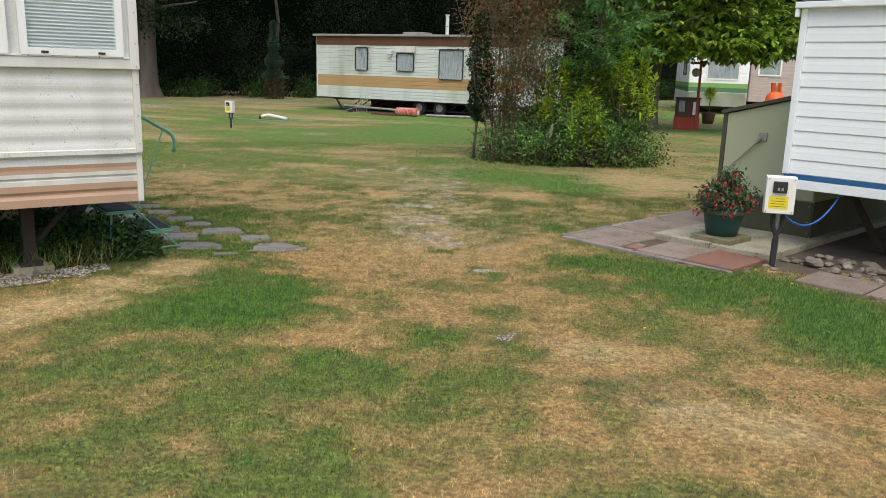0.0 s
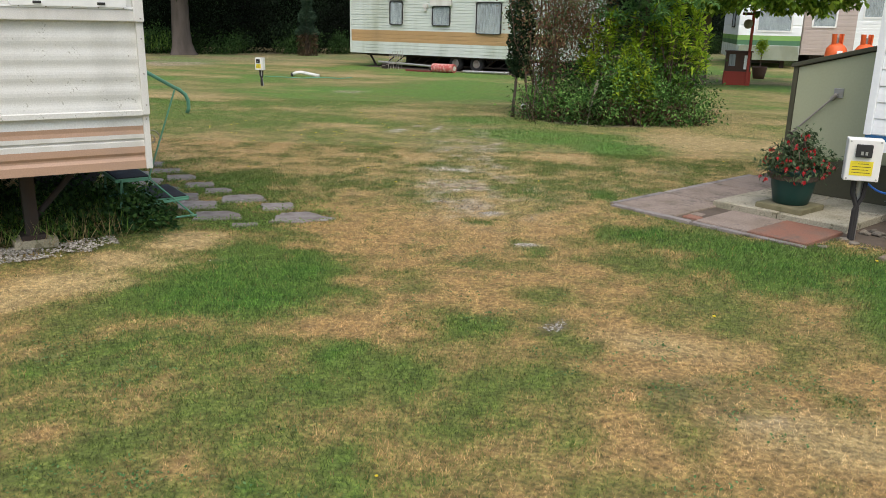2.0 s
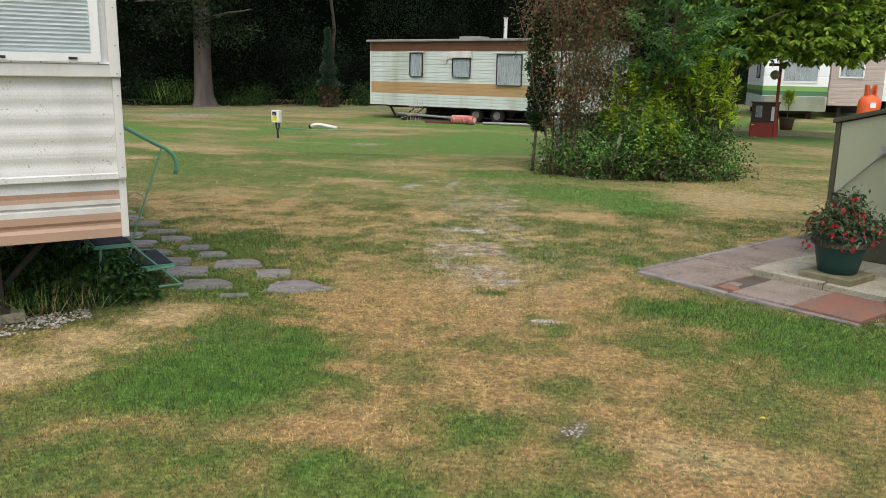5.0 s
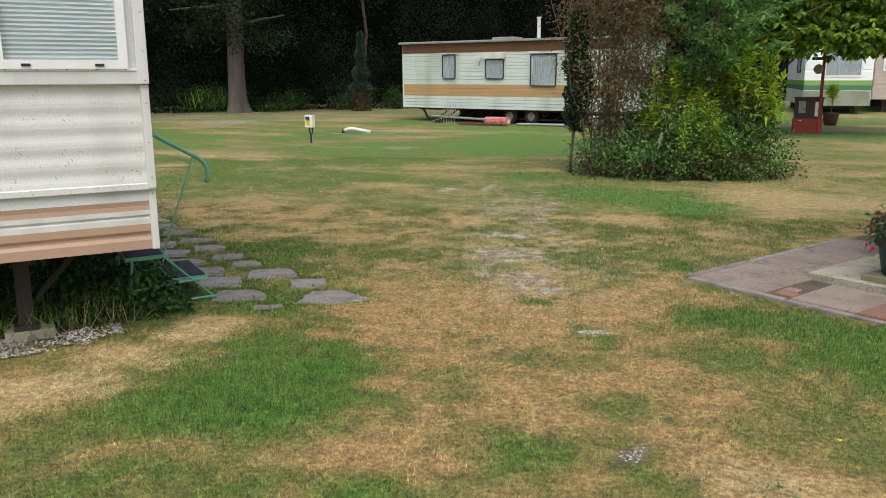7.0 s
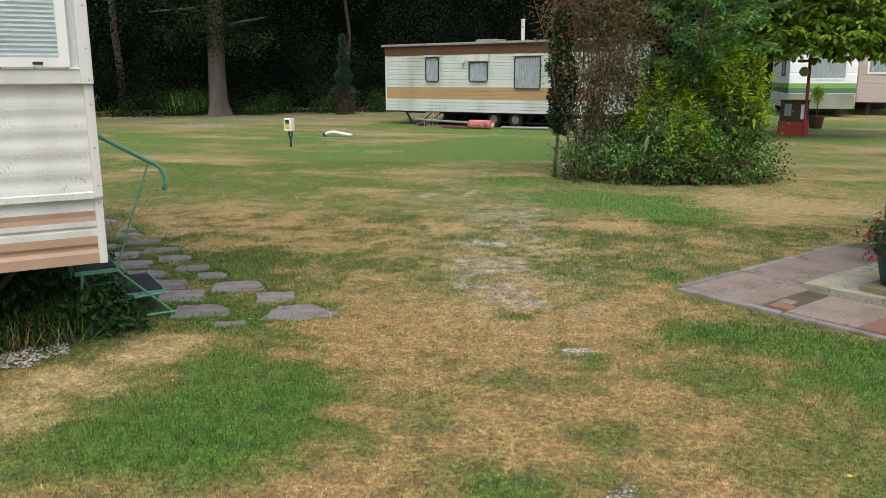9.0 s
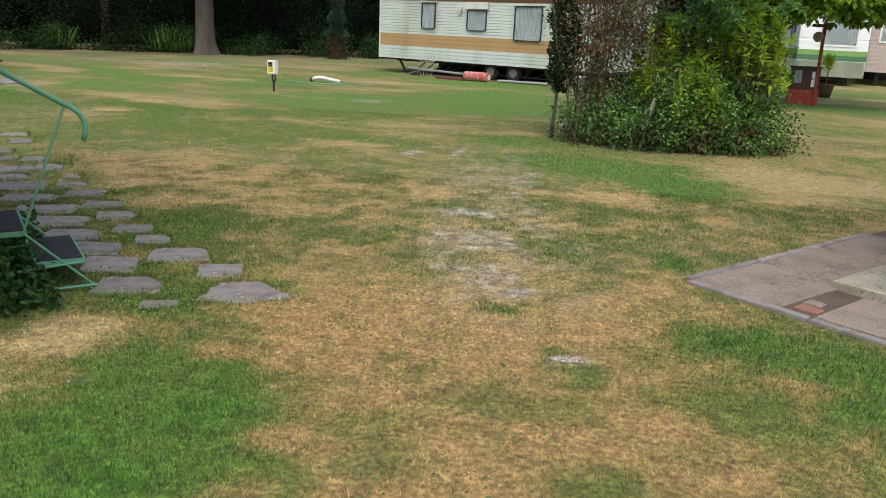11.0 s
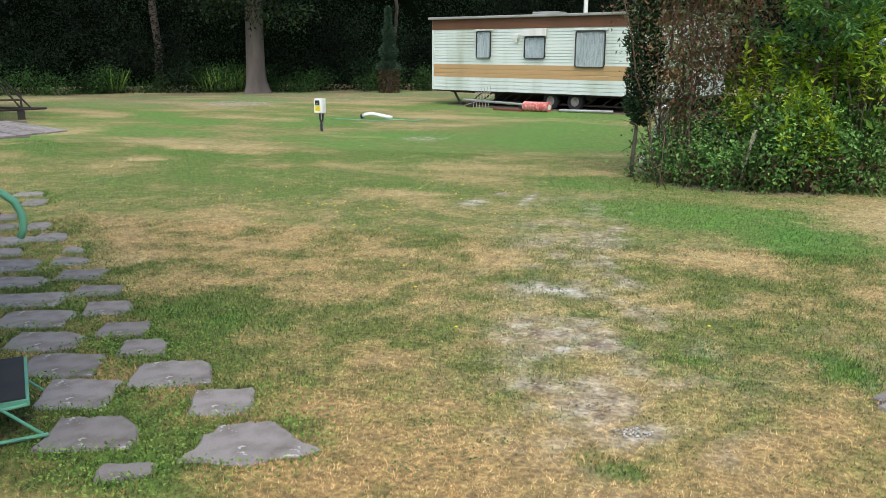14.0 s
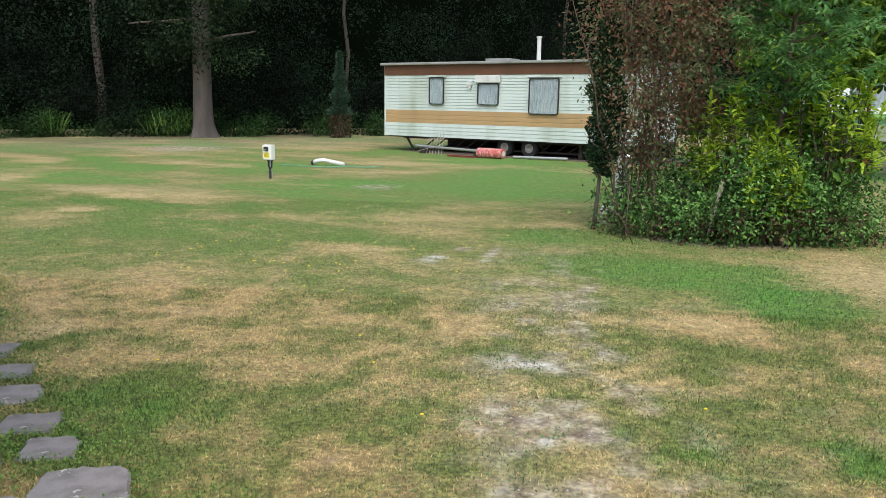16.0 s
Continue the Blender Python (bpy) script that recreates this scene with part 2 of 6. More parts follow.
# crown leaves at the wood's edge, with shade mixed into their colours
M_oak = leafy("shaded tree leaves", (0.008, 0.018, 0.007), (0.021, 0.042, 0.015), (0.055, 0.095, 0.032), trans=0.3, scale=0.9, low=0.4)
M_laurel = leafy("yellow green laurel leaves", (0.2, 0.34, 0.02), (0.42, 0.6, 0.04), (0.62, 0.75, 0.08), trans=0.5)
M_laureldark = leafy("mid green laurel leaves", (0.06, 0.14, 0.016), (0.13, 0.27, 0.03), (0.24, 0.4, 0.05), trans=0.35)
M_bramble = leafy("bramble leaves", (0.04, 0.11, 0.025), (0.1, 0.22, 0.05), (0.23, 0.4, 0.1), scale=2.2, low=0.35, high=1.25)
# darker version of the bramble leaves: shade is painted into the colour
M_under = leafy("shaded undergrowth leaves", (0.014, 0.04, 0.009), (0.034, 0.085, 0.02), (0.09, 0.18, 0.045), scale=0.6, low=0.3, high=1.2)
M_ash = leafy("blue green sapling leaves", (0.085, 0.2, 0.06), (0.16, 0.34, 0.105), (0.28, 0.48, 0.16), trans=0.5)
M_redshrub = leafy("bronze red shrub leaves", (0.19, 0.12, 0.07), (0.27, 0.155, 0.095), (0.37, 0.17, 0.115), trans=0.5)
M_chestnut = leafy("horse chestnut leaves", (0.07, 0.15, 0.02), (0.18, 0.31, 0.035), (0.42, 0.56, 0.085), trans=0.45)
M_lowweed = leafy("low weeds", (0.085, 0.18, 0.035), (0.175, 0.31, 0.06), (0.29, 0.42, 0.1))
M_weed = leafy("weeds", (0.1, 0.21, 0.035), (0.19, 0.35, 0.06), (0.32, 0.45, 0.11))
M_fuchsia = leafy("fuchsia leaves", (0.045, 0.08, 0.035), (0.09, 0.14, 0.065), (0.17, 0.23, 0.12))
M_fuchsiared = leafy("red flowers", (0.45, 0.02, 0.02), (0.65, 0.03, 0.04), (0.8, 0.25, 0.25))
M_straw = leafy("dry grass stalks", (0.25, 0.19, 0.09), (0.4, 0.3, 0.15), (0.5, 0.4, 0.2))
M_clover = leafy("clover leaves", (0.05, 0.125, 0.04), (0.09, 0.19, 0.065), (0.16, 0.29, 0.11))
M_dandelion = worn("dandelion yellow", (0.8, 0.6, 0.02), (0.7, 0.5, 0.02), 0.2, 0.6)


# ---- ground ----
def value_noise(x, y, seed):
    """Smooth noise from -1 to 1 on arrays."""
    xi, yi = np.floor(x).astype(np.int64), np.floor(y).astype(np.int64)
    fx, fy = x - xi, y - yi
    fx, fy = fx * fx * (3 - 2 * fx), fy * fy * (3 - 2 * fy)

    def corner(i, j):
        h = (i * 374761393 + j * 668265263 + seed * 974711) & 0x7FFFFFFF
        h = ((h ^ (h >> 13)) * 1274126177) & 0x7FFFFFFF
        return ((h ^ (h >> 16)) & 0xFFFF) / 32767.5 - 1

    a, b = corner(xi, yi), corner(xi + 1, yi)
    c, d = corner(xi, yi + 1), corner(xi + 1, yi + 1)
    return (a * (1 - fx) + b * fx) * (1 - fy) + (c * (1 - fx) + d * fx) * fy


def cloud(x, y, scale, seed, octaves=4):
    out, amp, total = 0, 1.0, 0.0
    for k in range(octaves):
        out = out + amp * value_noise(x * scale + 17.3 * k, y * scale - 9.1 * k, seed + k)
        total += amp
        amp *= 0.55
        scale *= 2.1
    return out / total


# patches of the lawn: x, y, half width, half depth, weight
STRAW_1 = [
    (-0.52, 3.71, 0.3, 0.32, 1), (-0.4, 4.23, 0.39, 0.29, 0.9), (-0.1, 5.42, 0.87, 0.55, 0.8), (-0.83, 5.28, 0.47, 0.47, 0.8), (0.42, 4.7, 0.5, 0.34, 0.9), (0.33, 3.38, 0.18, 0.18, 0.8),
    (1.03, 3.47, 0.37, 0.32, 0.8), (1.45, 3.37, 0.36, 0.34, 0.6), (1.38, 2.69, 0.38, 0.33, 1), (1.74, 2.68, 0.28, 0.43, 0.8), (0.97, 2.43, 0.37, 0.26, 0.7), (0.68, 2.21, 0.26, 0.16, 0.6),
    (1.67, 4.04, 0.17, 0.25, 0.6), (-1.33, 3.59, 0.18, 0.18, 0.5), (-1.8, 3.07, 0.33, 0.22, 0.4), (-1.55, 2.43, 0.18, 0.31, 0.45), (2.1, 3.23, 0.26, 0.29, 0.5), (0.42, 2.07, 0.31, 0.1, 0.5),
]
STRAW_2 = [
    (0.78, 9.24, 0.42, 0.46, 0.8), (2.58, 10.74, 0.75, 0.8, 1), (3.68, 12.71, 0.89, 1.19, 0.9), (-2.51, 8.2, 0.73, 0.64, 0.4), (-3.7, 9.56, 0.34, 0.49, 0.7), (-0.33, 5.53, 0.52, 0.32, 1),
    (-1.08, 5.22, 0.19, 0.28, 0.8), (-0.48, 4.64, 0.35, 0.18, 0.9), (0.29, 4.75, 0.27, 0.16, 0.8), (-0.49, 3.75, 0.21, 0.17, 0.6), (-0.11, 4.09, 0.43, 0.2, 0.5), (0.67, 9.17, 0.34, 0.29, 1),
    (-3.84, 9.54, 0.38, 0.33, 0.5), (-3.64, 8.26, 0.22, 0.28, 0.9), (2.78, 10.74, 0.96, 0.63, 1), (3.83, 12.61, 0.68, 0.64, 0.8), (-2.71, 9.2, 0.42, 0.29, 0.5), (-2.47, 11.37, 0.34, 0.33, 0.8),
]
STRAW_3 = [
    (-0.48, 5.85, 0.45, 0.17, 0.7), (1.21, 6.64, 0.46, 0.25, 0.5), (-4.03, 9.04, 0.46, 0.56, 0.6), (-3.58, 8.17, 0.15, 0.21, 1), (-2.76, 9.33, 0.26, 0.27, 0.8), (-2.15, 11.24, 0.28, 0.3, 0.9),
    (-1.89, 8.87, 0.41, 0.3, 0.5), (-1.01, 8.73, 0.36, 0.29, 0.7), (-1.32, 8.09, 0.4, 0.24, 0.5), (-1.34, 6.77, 0.22, 0.19, 0.7), (0.67, 9.15, 0.32, 0.27, 1), (-1.03, 6.2, 0.31, 0.17, 0.7),
    (-1.11, 5.56, 0.3, 0.11, 0.9), (-0.33, 5.62, 0.27, 0.12, 0.8), (-0.75, 5.74, 0.19, 0.09, 0.7), (2.3, 11.87, 0.67, 0.61, 0.9), (-1.88, 6.92, 0.12, 0.14, 0.7), (0.45, 7.92, 0.21, 0.15, 0.6),
]
STRAW_4 = [
    (0.72, 6.56, 0.23, 0.18, 0.5), (0.74, 7.63, 0.39, 0.22, 0.4), (-6.57, 13.18, 0.23, 0.25, 1), (-6.75, 14.66, 0.3, 0.31, 1), (-12.1, 20.12, 0.61, 0.93, 0.8), (-10.21, 16.55, 0.34, 0.72, 0.9),
    (-4.44, 12.18, 0.36, 0.27, 0.6), (-4.24, 9.66, 0.31, 0.31, 0.5), (-5.29, 15.92, 0.49, 0.43, 0.5), (-7.56, 20.36, 0.64, 0.48, 0.9), (-11.84, 25.49, 0.91, 0.85, 1), (-0.33, 5.57, 0.41, 0.28, 1),
    (-0.66, 4.84, 0.32, 0.27, 0.8), (-0.29, 4.56, 0.25, 0.16, 0.8), (0.21, 4.84, 0.31, 0.2, 0.8), (-0.75, 4.35, 0.15, 0.14, 0.6), (-0.05, 4.4, 0.27, 0.07, 0.8), (0.5, 4.62, 0.29, 0.12, 0.7),
]
BLEACHED_1 = [
    (-2.46, 3.77, 0.19, 0.19, 1), (-2.3, 4.05, 0.2, 0.21, 1), (-2.17, 4.45, 0.22, 0.22, 1), (-2.01, 5.03, 0.22, 0.18, 1), (1.04, 3.61, 0.25, 0.15, 0.6), (1.46, 2.79, 0.26, 0.19, 0.8),
    (1.71, 2.73, 0.15, 0.15, 0.6), (2.61, 10.92, 0.59, 0.51, 0.7), (-2.1, 4.09, 0.17, 0.14, 1), (-2.05, 4.47, 0.19, 0.15, 1), (-2.01, 4.94, 0.18, 0.15, 1), (-1.9, 5.17, 0.11, 0.08, 1),
    (2.75, 10.61, 0.76, 0.35, 0.6), (-3.61, 8.2, 0.16, 0.22, 0.6), (-3.58, 8.17, 0.11, 0.15, 0.6), (0.68, 9.21, 0.24, 0.15, 0.5), (-2.18, 11.35, 0.23, 0.15, 0.5), (-6.57, 13.18, 0.23, 0.19, 1),
]
BLEACHED_2 = [
    (-6.75, 14.66, 0.26, 0.23, 0.9), (-12.1, 20.12, 0.51, 0.74, 0.8), (-10.21, 16.55, 0.3, 0.6, 0.8), (-7.56, 20.36, 0.53, 0.48, 0.8),
]
LUSH_1 = [
    (-1.37, 4.27, 0.42, 0.6, 1.2), (-1.25, 3.15, 0.33, 0.3, 0.5), (-0.48, 3.1, 0.39, 0.27, 0.6), (-0.08, 2.35, 0.25, 0.22, 0.6), (2.0, 5.04, 0.63, 0.52, 1), (2.54, 4.4, 0.41, 0.75, 1.2),
    (1.53, 5.53, 0.36, 0.34, 0.7), (-0.02, 3.64, 0.28, 0.15, 0.6), (1.34, 10.13, 0.54, 0.55, 1), (0.34, 5.15, 0.1, 0.1, 0.7), (-3.05, 14.71, 1.02, 1.37, 0.5), (-1.23, 19.27, 1.22, 3.01, 0.9),
    (-1.37, 4.03, 0.4, 0.32, 1.2), (-1.36, 4.77, 0.31, 0.22, 1), (-0.9, 4.24, 0.22, 0.16, 0.6), (1.17, 5.75, 0.32, 0.24, 0.9), (1.63, 5.35, 0.29, 0.34, 1), (0.23, 5.39, 0.08, 0.14, 0.8),
]
LUSH_2 = [
    (-0.2, 5.93, 0.09, 0.07, 0.7), (1.39, 9.67, 0.35, 0.36, 1), (0.62, 11.02, 1.03, 0.43, 1), (-0.11, 5.9, 0.13, 0.11, 1), (-2.5, 7.29, 0.19, 0.2, 0.5), (-2.12, 7.12, 0.18, 0.27, 0.5),
    (1.42, 9.8, 0.47, 0.34, 1), (0.86, 10.45, 0.62, 0.25, 1), (-0.55, 12.48, 0.51, 0.54, 0.8), (-3.95, 17.23, 1.34, 0.86, 1), (-3.61, 11.15, 0.43, 0.47, 0.4), (0.24, 6.91, 0.17, 0.15, 0.4),
    (-0.01, 7.17, 0.07, 0.09, 0.7), (1.02, 7.08, 0.14, 0.23, 0.9), (-2.03, 23.85, 1.61, 2.15, 1), (-11.32, 18.55, 0.48, 1.66, 0.5), (-1.4, 4.32, 0.35, 0.26, 1.1), (-1.47, 4.81, 0.26, 0.2, 0.8),
]
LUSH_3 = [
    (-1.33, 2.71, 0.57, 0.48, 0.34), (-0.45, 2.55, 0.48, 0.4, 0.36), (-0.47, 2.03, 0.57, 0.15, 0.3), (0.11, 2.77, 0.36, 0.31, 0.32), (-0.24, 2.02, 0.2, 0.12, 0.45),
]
BARE_1 = [
    (0.32, 5.31, 0.08, 0.04, 1.3), (-1.67, 4.55, 0.05, 0.03, 0.8), (-1.84, 3.73, 0.03, 0.03, 0.8), (-0.51, 8.07, 0.22, 0.12, 1.6), (-1.49, 10.99, 0.11, 0.13, 1.3), (-1.4, 11.53, 0.08, 0.11, 1),
    (-0.96, 11.24, 0.06, 0.35, 1.3), (-0.34, 6.97, 0.06, 0.1, 1.3), (-0.13, 7.13, 0.15, 0.12, 0.9), (-0.51, 7.27, 0.18, 0.2, 0.75), (-0.21, 9.46, 0.22, 0.26, 0.9), (-0.67, 9.49, 0.2, 0.26, 0.6),
    (-0.04, 10.07, 0.07, 0.15, 1), (0.01, 6.22, 0.07, 0.05, 1.1), (-0.34, 6.56, 0.21, 0.11, 0.75), (-0.14, 6.42, 0.15, 0.08, 0.9), (0.63, 6.95, 0.05, 0.07, 0.8), (0.31, 6.14, 0.06, 0.04, 0.6),
]
BARE_2 = [
    (-1.25, 6.68, 0.03, 0.05, 0.8), (-11.38, 25.53, 1.0, 1.2, 1), (-3.46, 16.98, 0.27, 0.31, 0.9), (0.5, 3.76, 0.07, 0.1, 1.1), (1.13, 3.03, 0.19, 0.17, 0.75),
]
STRAW = STRAW_1 + STRAW_2 + STRAW_3 + STRAW_4
BLEACHED = BLEACHED_1 + BLEACHED_2
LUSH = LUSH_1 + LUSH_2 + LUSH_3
BARE = BARE_1 + BARE_2


# stepping stones: x, y, half width, half depth
STONES_A = [(-1.43, 5.8, 0.24, 0.17), (-1.7, 6.1, 0.14, 0.14), (-2.05, 6.33, 0.17, 0.14), (-2.38, 6.61, 0.12, 0.12), (-2.64, 6.83, 0.12, 0.12),
            (-2.96, 7.14, 0.14, 0.13), (-3.24, 7.43, 0.15, 0.13), (-3.56, 7.72, 0.16, 0.14), (-3.85, 8.01, 0.13, 0.12), (-4.07, 8.31, 0.08, 0.1),
            (-4.5, 8.62, 0.14, 0.15), (-4.88, 8.96, 0.11, 0.15), (-5.7, 9.92, 0.14, 0.17), (-6.1, 10.35, 0.15, 0.15)]
STONES_B = [(-2.05, 5.72, 0.19, 0.14), (-2.34, 6.03, 0.18, 0.16), (-2.62, 6.3, 0.19, 0.15), (-2.93, 6.57, 0.19, 0.14), (-3.23, 6.86, 0.2, 0.15),
            (-3.53, 7.16, 0.2, 0.15), (-3.86, 7.47, 0.21, 0.15), (-4.19, 7.8, 0.2, 0.15), (-4.51, 8.1, 0.17, 0.13), (-4.77, 8.42, 0.2, 0.15),
            (-1.75, 5.5, 0.1, 0.06), (-5.2, 8.85, 0.17, 0.15), (-5.5, 9.2, 0.18, 0.15)]
STONES = STONES_A + STONES_B
# the way the stones' long and short sides run
STONE_U, STONE_V = (0.955, 0.296), (-0.38, 0.925)


# whitest bare ground
CHALK = [(-0.5, 8.06, 0.26, 0.13, 1.15), (-0.96, 11.2, 0.09, 0.36, 1.0), (-1.48, 11.0, 0.16, 0.18, 1.0), (-0.34, 6.97, 0.08, 0.11, 0.9), (0.32, 5.31, 0.08, 0.04, 1.0), (0.0, 6.22, 0.06, 0.05, 0.9)]


def spread(x, y, rows):
    wob = 0.45
    wx = x + wob * 0.4 * cloud(x, y, 1.3, 40, 3)
    wy = y + wob * 0.4 * cloud(x, y, 1.3, 50, 3)
    out = np.zeros_like(x)
    for px, py, rx, ry, w in rows:
        k = np.nonzero((np.abs(wx - px) < 2.0 * rx) & (np.abs(wy - py) < 2.0 * ry))[0]
        d = ((wx[k] - px) / rx) ** 2 + ((wy[k] - py) / ry) ** 2
        out[k] = np.maximum(out[k], w * np.exp(-0.5 * d ** 1.6))
    return out


def stone_outline(rng, rx, ry):
    """An irregular flagstone's outline round its middle."""
    five = rng.random() < 0.55
    corners = [(-1, -0.95), (rng.uniform(-0.2, 0.3), -1.06), (1.02, -0.9), (1, 0.35 if five else 0.95)] + [(0.55, 1.0)] * five + [(rng.uniform(-0.4, 0), 1.04), (-0.95, 0.95)]
    if rx > 0.22:
        corners = [(-1.05, -0.95), (0.1, -0.98), (1.1, -0.55), (0.98, -0.1), (0.7, 0.5), (0.55, 1.0), (0.0, 0.95), (-0.5, 0.75), (-0.85, 0.0)]
    corners = [(1.08 * rx * cx * rng.uniform(0.8, 1.06), 1.08 * ry * cy * rng.uniform(0.82, 1.06)) for cx, cy in corners]
    pts = []
    for p, q in zip(corners, corners[1:] + corners[:1]):
        for f in (0.08, 0.36, 0.64, 0.92):
            px = p[0] + (q[0] - p[0]) * f + rng.uniform(-0.07, 0.07) * rx
            py = p[1] + (q[1] - p[1]) * f + rng.uniform(-0.08, 0.08) * ry
            pts.append((px * STONE_U[0] + py * STONE_V[0], px * STONE_U[1] + py * STONE_V[1]))
    return pts


rng = random.Random(4)
OUTLINES = [stone_outline(rng, rx, ry) for sx, sy, rx, ry in STONES]


def on_stone(x, y, grow=1.0):
    """Whether a place lies on a stepping stone."""
    on = np.zeros(x.shape, bool)
    for (sx, sy, rx, ry), pts in zip(STONES, OUTLINES):
        k = np.nonzero((np.abs(x - sx) < 0.5) & (np.abs(y - sy) < 0.5))[0]
        dx, dy = (x[k] - sx) / grow, (y[k] - sy) / grow
        odd = np.zeros(len(k), bool)
        for (ax, ay), (bx, by) in zip(pts, pts[1:] + pts[:1]):
            odd ^= ((ay > dy) != (by > dy)) & (dx < (bx - ax) * (dy - ay) / (by - ay + 1e-12) + ax)
        on[k] |= odd
    return on


def lawn(x, y):
    """Shares of dry, lush and bare ground at each place."""
    near = np.clip((16 - y) / 8, 0.45, 1)
    far = np.clip((y - 9) / 5, 0, 1)
    mott = cloud(x, y, 4.2, 11, 4)
    streaks = cloud(x * 0.55, y + 0.2 * x, 0.8, 131, 5)
    straw = spread(x, y, STRAW) * (1 - 0.4 * far)
    bleach = spread(x, y, BLEACHED) * (1 - 0.4 * far)
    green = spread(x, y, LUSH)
    dry = 0.44 + 0.16 * cloud(x, y, 0.9, 3) + 0.36 * cloud(x, y, 2.1, 15, 3) * near + 0.48 * mott * near + 0.3 * cloud(x, y, 9.5, 181, 2) * near
    dry = dry + far * (0.95 * streaks - 0.08)
    dry = dry + 0.4 * straw + 0.45 * bleach - 0.5 * green
    dry = 0.49 + 1.55 * (dry - 0.5) - 0.07 * np.clip((y - 5.8) / 1.5, 0, 1)
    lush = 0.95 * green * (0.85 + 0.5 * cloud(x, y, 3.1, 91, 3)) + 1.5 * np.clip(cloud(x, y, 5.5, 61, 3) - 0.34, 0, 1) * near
    lush = np.maximum(lush, far * np.clip(0.1 - 1.7 * streaks, 0, 0.75))
    for sx, sy, rx, ry in STONES:
        k = np.nonzero((np.abs(x - sx) < 0.6) & (np.abs(y - sy) < 0.6))[0]
        d = np.exp(-(((x[k] - sx) ** 2 + (y[k] - sy) ** 2) / 0.04))
        lush[k] = np.maximum(lush[k], 0.7 * d)
        dry[k] -= 0.3 * d
    bare = spread(x, y, BARE) * (0.75 + 1.5 * cloud(x, y, 7.0, 23, 4)) + 0.8 * np.clip(cloud(x, y, 3.3, 29, 5) - 0.34, 0, 1) * near
    track = np.exp(-(((x + 0.15 + 0.09 * (y - 7)) / 0.62) ** 2) ** 1.5 - (((y - 8.6) / 2.9) ** 2) ** 2)
    specks = track * np.clip(cloud(x, y, 6.0, 201, 4) - 0.02, 0, 0.3) * 2.2
    bare = np.maximum(bare, specks)
    island = np.hypot((x - 1.5) / 1.5, (y - 13.7) / 1.55) + 0.12 * cloud(x, y, 2.0, 37, 3)
    bare = np.maximum(bare, 1.1 * np.clip(0.98 - island, 0, 0.3) / 0.3)
    # fallen leaves and trodden soil, also painting the tree shade before the wood
    soil_shade = np.clip(1 + (0.816 * (y - 28.2) - 0.578 * (x + 19.2)) / 9.0, 0, 1) * (0.55 + 0.9 * cloud(x * 0.5, y, 0.9, 171, 4))
    bare = np.maximum(bare, 0.9 * soil_shade)
    pale = bleach * (0.85 + 0.5 * mott) + 0.5 * far * np.clip(streaks + 0.1, 0, 1) + 0.42 * np.clip((y - 5.5) / 2, 0, 1) + 0.3 * track
    pale = pale * (1 - np.clip(1.4 * soil_shade, 0, 1))
    pale = np.maximum(np.minimum(pale, 0.72), np.maximum(spread(x, y, CHALK), 0.85 * specks))
    return np.clip(dry, 0.02, 1), np.clip(lush, 0, 1), np.clip(bare, 0, 1), np.clip(pale, 0, 1)


def heights(x, y):
    return 0.012 * cloud(x, y, 1.1, 71, 3) * np.exp(-((np.hypot(x, y - 5) / 14) ** 2))


def steps_of(lo, hi, fine_lo, fine_hi, fine, grow=1.12):
    mid = list(np.arange(fine_lo, fine_hi + fine / 2, fine))
    out, s = [], fine
    p = fine_hi
    while p < hi:
        s *= grow
        p += s
        out.append(min(p, hi))
    low, s, p = [], fine, fine_lo
    while p > lo:
        s *= grow
        p -= s
        low.append(max(p, lo))
    return np.array(low[::-1] + mid + out)


gx, gy = steps_of(-900, 900, -10, 6, 0.07, 1.08), steps_of(-900, 900, 0.0, 23, 0.07, 1.08)
X, Y = np.meshgrid(gx, gy)
fx, fy = X.ravel(), Y.ravel()
verts = np.stack([fx, fy, heights(fx, fy)], 1)
nx, ny = len(gx), len(gy)
idx = np.arange(nx * ny).reshape(ny, nx)
quads = np.stack([idx[:-1, :-1], idx[:-1, 1:], idx[1:, 1:], idx[1:, :-1]], -1).reshape(-1, 4)


def raw_mesh(name, verts, faces):
    """A mesh straight from arrays; all faces have the same number of corners."""
    me = bpy.data.meshes.new(name)
    n, k = faces.shape
    me.vertices.add(len(verts))
    me.vertices.foreach_set("co", np.asarray(verts, np.float32).ravel())
    me.loops.add(n * k)
    me.loops.foreach_set("vertex_index", faces.astype(np.int32).ravel())
    me.polygons.add(n)
    me.polygons.foreach_set("loop_start", np.arange(0, n * k, k, dtype=np.int32))
    me.polygons.foreach_set("loop_total", np.full(n, k, dtype=np.int32))
    me.update(calc_edges=True)
    return me


def cover_of(me, cover):
    att = me.color_attributes.new("cover", "FLOAT_COLOR", "POINT")
    att.data.foreach_set("color", np.stack(cover, 1).astype(np.float32).ravel())


def mottled(nt, col):
    """Lighter and darker clumps, a few centimetres and a hand across."""
    for scale, lo, hi in ((11, 0.72, 1.18), (38, 0.62, 1.26)):
        n = noise_node(nt, scale, 3)
        k = ramp(nt, n.outputs[0], [(0.32, (lo,) * 3), (0.68, (hi,) * 3)])
        col = mix(nt, 1.0, col, k.outputs[0], "MULTIPLY")
    return col


